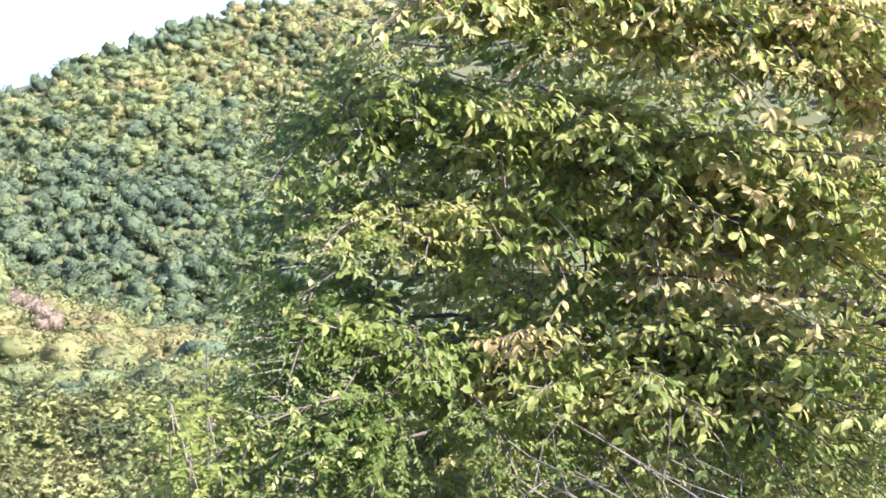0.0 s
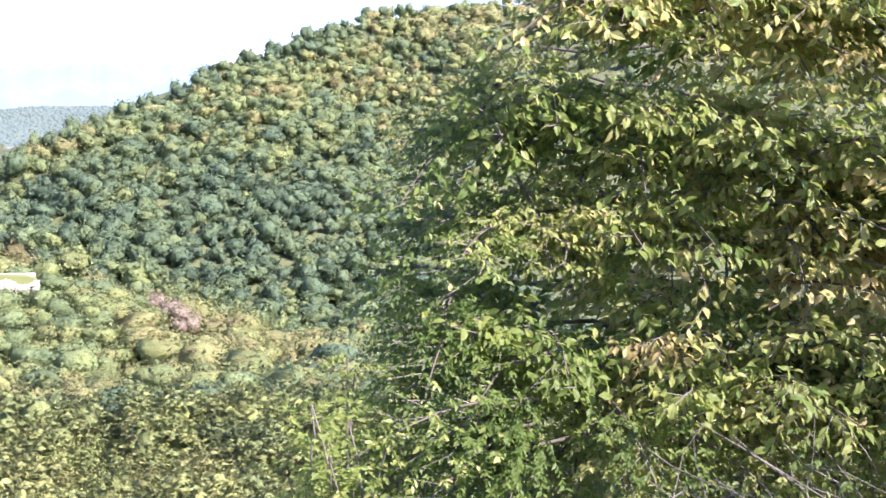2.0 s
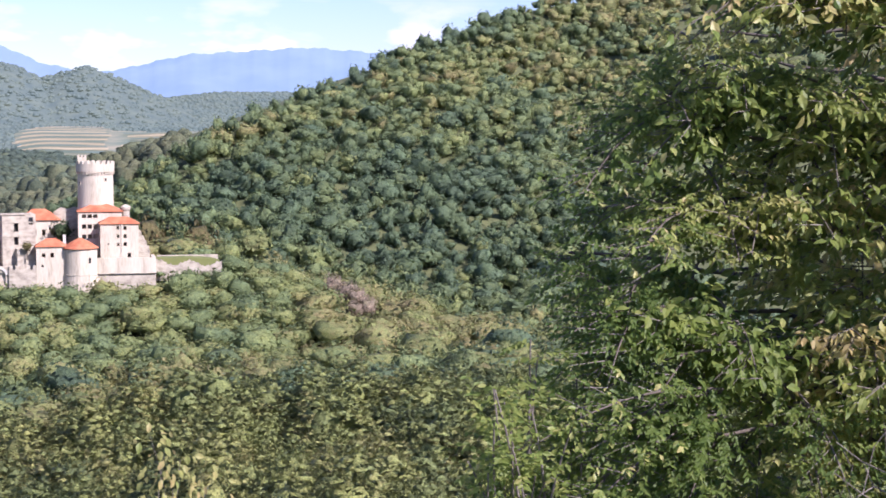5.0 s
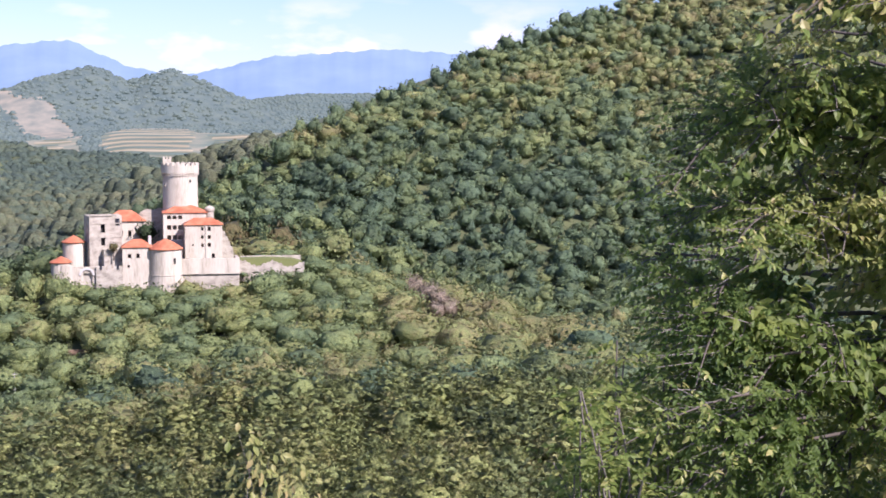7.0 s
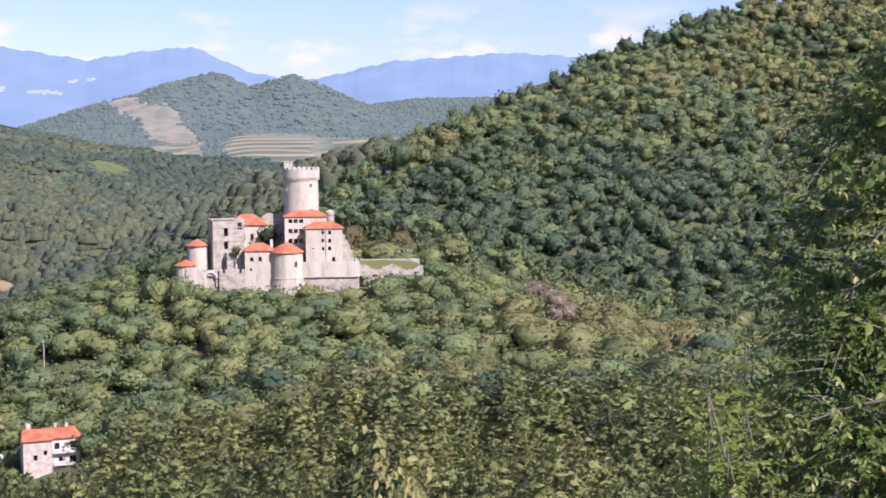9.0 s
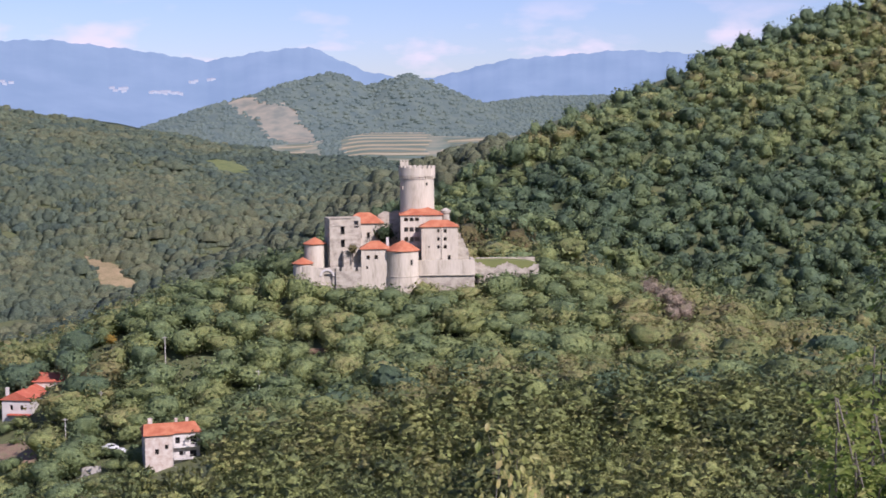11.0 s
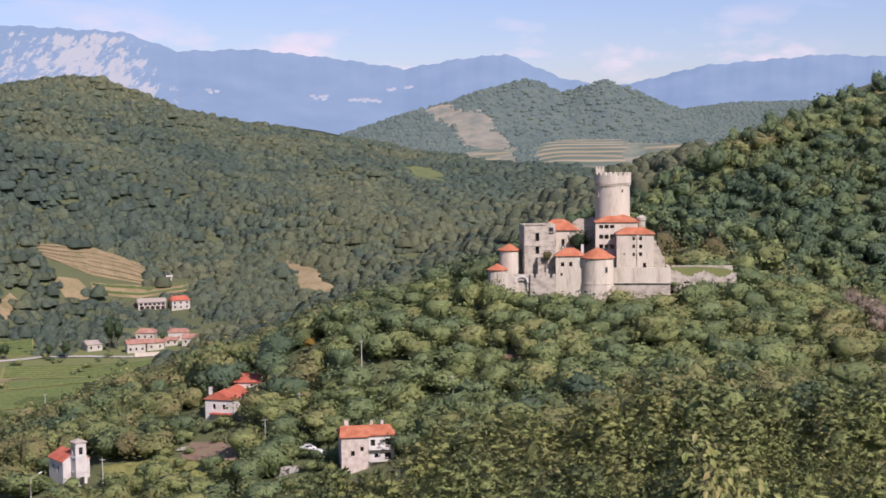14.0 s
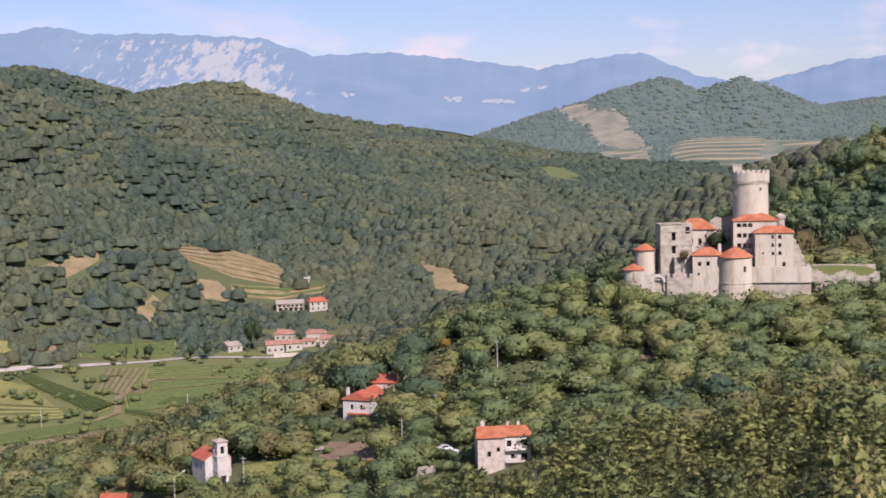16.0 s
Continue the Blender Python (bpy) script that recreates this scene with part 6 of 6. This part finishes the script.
# a toothless oval leaf one unit long, folded along its midrib and drooping at the tip
LEAF_V = np.array([(0, 0, 0), (0.26, 0.36, 0.07), (-0.26, 0.36, 0.07), (0, 0.45, 0.0), (0.19, 0.72, 0.03), (-0.19, 0.72, 0.03), (0, 1.0, -0.12)])
LEAF_F = np.array([(0, 1, 3), (0, 3, 2), (3, 1, 4), (3, 4, 6), (3, 6, 5), (3, 5, 2)])


def leaf_poses(at, way, size, droop, r=rng):
    """Frames for leaves: each points along its way, hangs by droop, and lies about flat."""
    way = unit(way + np.array([0, 0, -1.0]) * droop[:, None])
    up_ = unit(np.array([0.30, -0.42, 0.75]) + 0.55 * r.normal(size=way.shape))    # blades turn towards the light
    side = unit(np.cross(way, up_))
    up_ = np.cross(side, way)
    return at, side, way, up_, size


DIAMOND_V = np.array([(0, 0, 0), (0.27, 0.45, 0.08), (0, 1.0, -0.08), (-0.27, 0.45, 0.08)])
DIAMOND_F = np.array([(0, 1, 2), (0, 2, 3)])


def leaf_mesh(name, frames, mat, tint, LEAF_V=LEAF_V, LEAF_F=LEAF_F):
    at, side, way, up_, size = frames
    v = at[:, None] + size[:, None, None] * (LEAF_V[None, :, 0:1] * side[:, None] + LEAF_V[None, :, 1:2] * way[:, None] + LEAF_V[None, :, 2:3] * up_[:, None])
    f = (LEAF_F[None] + (np.arange(len(at)) * len(LEAF_V))[:, None, None]).reshape(-1)
    return mesh_from(name, v.reshape(-1, 3), f, np.full(len(f) // 3, 3), mat, False, np.repeat(tint, len(LEAF_V)))


def place(az, el, d):
    """A point at a bearing, a rise above the level (degrees) and a distance from the eye."""
    a, e = np.radians(az), np.radians(el)
    return np.array([d * np.sin(a) * np.cos(e), d * np.cos(a) * np.cos(e), d * np.sin(e) + EYE])


NEAR_STOPS = [(0.092, 0.155, 0.040), (0.170, 0.240, 0.056), (0.295, 0.345, 0.090), (0.50, 0.48, 0.17), (0.58, 0.45, 0.20)]
NEAR_LEAF = material("near_leaf", NEAR_STOPS, None, 6.0, 0.5, tint="tint", through_light=0.6, space="Generated")
NEAR_LEAF_ONE = material("near_single_leaf", NEAR_STOPS, None, 1.5, 0.42, per_object=0.75, through_light=0.52, space="Generated")
TWIG = material("grey_twig", (0.12, 0.10, 0.085), (0.26, 0.225, 0.20), 8.0, 0.85)

TRUNK = np.array([*spot(49.0, 9.4), 0.0])
TRUNK[2] = ground_at(TRUNK[0], TRUNK[1])
hornbeam = thing("hornbeam_tree", "leafy green hornbeam with long level boughs and yellowing sprays", "tree")
trunk_line = np.array([TRUNK + (0, 0, -0.4), TRUNK + (0.03, 0.02, 1.2), TRUNK + (-0.06, 0.05, 3.0), TRUNK + (0.05, -0.04, 5.2), TRUNK + (0.0, 0.1, 8.0)])
tube_object("trunk", [(trunk_line, 0.17, 0.05)], BARK, hornbeam, 10)
left_edge_el = [-20, -14.5, -12, -9.5, -7, -4.5, -2.5, -0.5, 1.0, 2.3, 3.5, 5.0, 7, 12]
left_edge_az = [17.5, 18.0, 19.0, 20.0, 20.0, 19.3, 20.0, 21.4, 22.4, 23.6, 24.9, 25.9, 26.2, 28]


def crown_edge(el):
    return np.interp(el, left_edge_el, left_edge_az)


limb_runs = []
for i in range(24):
    el = -16 + 25 * (i + rng.uniform(0.2, 0.8)) / 24
    az = crown_edge(el) + rng.uniform(1.5, 9)
    tip = place(az, el, rng.uniform(7.0, 10.2))
    z0 = np.clip(tip[2] - rng.uniform(0.2, 1.4), TRUNK[2] + 1.0, 6.5)
    root = np.array([TRUNK[0], TRUNK[1], z0])
    mid = root + (tip - root) * 0.45 + np.array([0, 0, rng.uniform(0.1, 0.5)])
    line = bend(root, mid, tip, 12)
    line[1:-1] += rng.normal(0, 0.03, (10, 3))
    limb_runs.append((line, rng.uniform(0.028, 0.045), 0.008))
    tube_object("limb", [limb_runs[-1]], BARK, hornbeam, 7)
joints = np.concatenate([run[0][3:] for run in limb_runs])

bough_runs, twig_runs = [], []
leaf_at, leaf_way, leaf_size, leaf_droop, leaf_tint = [], [], [], [], []
cells = [(i, j) for i in range(27) for j in range(20)]
for i, j in cells + [(i, j) for i in range(10, 27, 2) for j in range(4, 20, 2)]:
    el = -17 + 25.5 * (j + rng.uniform(0, 1)) / 20
    e = crown_edge(el) + 1.6
    az = e + (52 - e) * ((i + rng.uniform(0, 1)) / 27) ** 1.05
    d = 6.8 + 2.1 * rng.uniform() ** 1.3 if az > e + 5 else rng.uniform(6.5, 7.9)
    if el > 0 and az > 31 and rng.uniform() < 0.12:
        continue
    if len(bough_runs) > 520:
        d = rng.uniform(9.3, 10.8)
    tip = place(az, el, d)
    away = np.linalg.norm((joints - tip) * np.array([1, 1, 2.6]), axis=1) + 3.0 * (np.linalg.norm(joints[:, :2] - TRUNK[None, :2], axis=1) > np.linalg.norm(tip[:2] - TRUNK[:2]))
    root = joints[np.argmin(np.abs(away - rng.uniform(0.4, 0.9)))]
    reach_ = tip - root
    reach_[2] = np.clip(reach_[2] + rng.normal(-0.1, 0.15), -0.45, 0.4)
    root = tip - reach_
    if np.linalg.norm(reach_) > 1.7:
        root = tip - reach_ / np.linalg.norm(reach_) * 1.5
    mid = (root + tip) / 2 + np.array([0, 0, 0.16])
    line = bend(root, mid, tip, 8)
    bough_runs.append((line, 0.008, 0.003))
    yellow = np.clip(rng.normal(0.29, 0.12) + (0.34 if rng.uniform() < (0.16 if az < 30 else 0.26) else 0), 0, 1)
    # crown shade put into the tint: low and left darker; right-hand sprays yellower
    yellow = max(0.0, yellow - 0.16 * smooth(-7, -11, el) + 0.10 * smooth(31, 37, az) - 0.13 * smooth(30, 24, az) - 0.10 * smooth(30, 25, az) * smooth(-5, -9, el))
    along = tip - root
    along[2] = 0
    along = unit(along)
    cross = np.array([-along[1], along[0], 0])
    for t in np.linspace(0.1, 1.0, 10):
        base = line[min(7, int(t * 7))] + rng.normal(0, 0.015, 3)
        for sgn in (-1, 1):
            length = rng.uniform(0.18, 0.42) * (1.15 - 0.5 * t)
            out = unit(along * rng.uniform(0.5, 1.0) + cross * sgn * rng.uniform(0.5, 1.1) + np.array([0, 0, rng.uniform(-0.75, 0.55)]))
            end = base + out * length
            twig_runs.append((np.stack([base, end - (0, 0, 0.02)]), 0.003, 0.0012))
            fine_ = 0.58 if (az < 27 + 3 * math.sin(el * 0.9) or el < -12) else 1.0
            n = max(3, int(length / (0.038 if fine_ == 1.0 else 0.018)))
            for q in range(n):
                s = (q + 0.6) / n
                flip = 1 if q % 2 else -1
                side = np.cross(out, [0, 0, 1.0])
                leaf_at.append(base + (end - base) * s)
                leaf_way.append(out * 0.7 + side * flip * 0.75 + rng.normal(0, 0.2, 3))
                leaf_size.append(rng.uniform(0.045, 0.086) * fine_)
                leaf_droop.append(rng.normal(0.6, 0.55))
                leaf_tint.append(np.clip(yellow + rng.normal(0, 0.09) + (0.4 if rng.uniform() < 0.015 else 0), 0, 1))
leaf_at, leaf_way, leaf_size, leaf_droop, leaf_tint = map(np.array, (leaf_at, leaf_way, leaf_size, leaf_droop, leaf_tint))
for run in bough_runs[:290]:
    tube_object("bough", [run], BARK, hornbeam, 5)
tagged(tube_object("bough_tangle", bough_runs[290:], BARK, hornbeam, 5), "thin dark side boughs", kind="stuff")
tagged(tube_object("twig_tangle", twig_runs[::2], TWIG, hornbeam, 3), "fine grey twigs", kind="stuff")
leaf_size = leaf_size * np.where(np.linalg.norm(leaf_at - np.array([0, 0, EYE]), axis=1) > 7.6, 1.08, 0.98)
frames = leaf_poses(leaf_at, leaf_way, leaf_size, leaf_droop)
near_leaf = np.zeros(len(leaf_at), bool)
near_leaf[np.argsort(np.linalg.norm(leaf_at - np.array([0, 0, EYE]), axis=1))[:300]] = True
front_leaf = ~near_leaf & (leaf_size > 0.05) & (np.linalg.norm(leaf_at - np.array([0, 0, EYE]), axis=1) < 7.6)
back_leaf = ~near_leaf & ~front_leaf
for pick, shape in ((front_leaf, (LEAF_V, LEAF_F)), (back_leaf, (DIAMOND_V, DIAMOND_F))):
    ob = new("leaf_mass", leaf_mesh("leaf_mass", [q[pick] for q in frames], NEAR_LEAF, leaf_tint[pick], *shape))
    ob.parent = hornbeam
    tagged(ob, "dense small oval leaves in level sprays", kind="stuff")
one_leaf = mesh_from("leaf", LEAF_V, LEAF_F.ravel(), np.full(len(LEAF_F), 3), NEAR_LEAF_ONE)
for at, side, way, up_, size in zip(*[q[near_leaf] for q in frames]):
    ob = new("leaf", one_leaf)
    ob.parent = hornbeam
    ob.matrix_basis = Matrix(((*[side[0], way[0], up_[0]], at[0]), (*[side[1], way[1], up_[1]], at[1]), (*[side[2], way[2], up_[2]], at[2]), (0, 0, 0, 1))) @ Matrix.Diagonal((size, size, size, 1))
print("near leaves", len(leaf_at))


# ---- a light green ash sapling below the tree, and a thin shoot in front ----
def shoots(name, label, foot, tips, leaf_len, per, tint0, mat, spread, stem_r, pinnate=True):
    ob = thing(name, label, "shrub")
    foot = np.array(foot, float)
    at_, way_, size_, droop_, tint_ = [], [], [], [], []
    for tip in tips:
        tip = np.array(tip)
        mid = foot + (tip - foot) * 0.5 + np.array([*rng.normal(0, 0.12, 2), 0.25])
        line = bend(foot, mid, tip, 9)
        tube_object("stem", [(line, stem_r, stem_r * 0.3)], TWIG, ob, 5)
        for _ in range(per):
            base = line[rng.integers(4, 9)] + rng.normal(0, 0.02, 3)
            out = unit(rng.normal(size=3) * np.array([1, 1, 0.5]) + np.array([0, 0, 0.1]))
            n = 9 if pinnate else 1
            for q in range(n):
                side = np.cross(out, [0, 0, 1.0]) * (1 if q % 2 else -1)
                at_.append(base + out * spread * (q + 1) / n)
                way_.append(out * 0.6 + (side if pinnate else 0) + rng.normal(0, 0.2, 3))
                size_.append(leaf_len * rng.uniform(0.7, 1.25))
                droop_.append(abs(rng.normal(0.4 if pinnate else 0.9, 0.3)))
                tint_.append(np.clip(tint0 + rng.normal(0, 0.1), 0, 1))
    fr = leaf_poses(*map(np.array, (at_, way_, size_, droop_)))
    crown = new("foliage", leaf_mesh("foliage", fr, mat, np.array(tint_), *((DIAMOND_V, DIAMOND_F) if pinnate else (LEAF_V, LEAF_F))))
    crown.parent = ob
    tagged(crown, "small leaves on thin stems", kind="stuff")
    return ob


sx, sy = spot(20.5, 6.9)
ash_tips = [place(az, el, d) for az, el, d in zip(rng.uniform(17.6, 22.5, 60), rng.uniform(-16.5, -8.5, 60), rng.uniform(6.3, 7.2, 60)) if el < np.interp(az, [17, 18.2, 20, 25], [-14.5, -11.5, -8.5, -8])]
shoots("ash_sapling", "bright green young ash with feathered leaves", (sx, sy, ground_at(sx, sy)), ash_tips[::2], 0.042, 16, 0.28, NEAR_LEAF, 0.15, 0.012)
tx, ty = spot(6.9, 6.0)
shoots("leaning_shoot", "thin shoot with drooping yellow-green leaves", (tx, ty, ground_at(tx, ty)), [place(az, el, 6.0) for az, el in ((5.75, -12.3), (6.3, -12.9), (6.9, -13.2), (7.5, -13.9), (8.0, -14.2), (6.6, -14.3))], 0.04, 44, 0.66, NEAR_LEAF, 0.07, 0.003, False)

# bare grey twigs at the foot of the crown
dead = thing("dead_branch", "bare grey forked dead branch", "branch")
for i in range(9):
    a = place(rng.uniform(38, 46), rng.uniform(-19, -16), rng.uniform(6.6, 7.4))
    b = place(rng.uniform(31, 43), rng.uniform(-14.5, -10.5), rng.uniform(6.6, 7.4))
    line = bend(a, (a + b) / 2 + rng.normal(0, 0.12, 3), b, 9) + np.concatenate([[[0, 0, 0]], rng.normal(0, 0.018, (7, 3)), [[0, 0, 0]]])
    tube_object("branch", [(line, 0.008, 0.002)], TWIG, dead, 5)
    for k in (3, 5, 6, 7):
        e_ = line[k] + rng.normal(0, 0.18, 3) + np.array([-0.12, 0, 0.03])
        tube_object("twig", [(np.stack([line[k], (line[k] + e_) / 2 + rng.normal(0, 0.02, 3), e_]), 0.004, 0.0012)], TWIG, dead, 4)
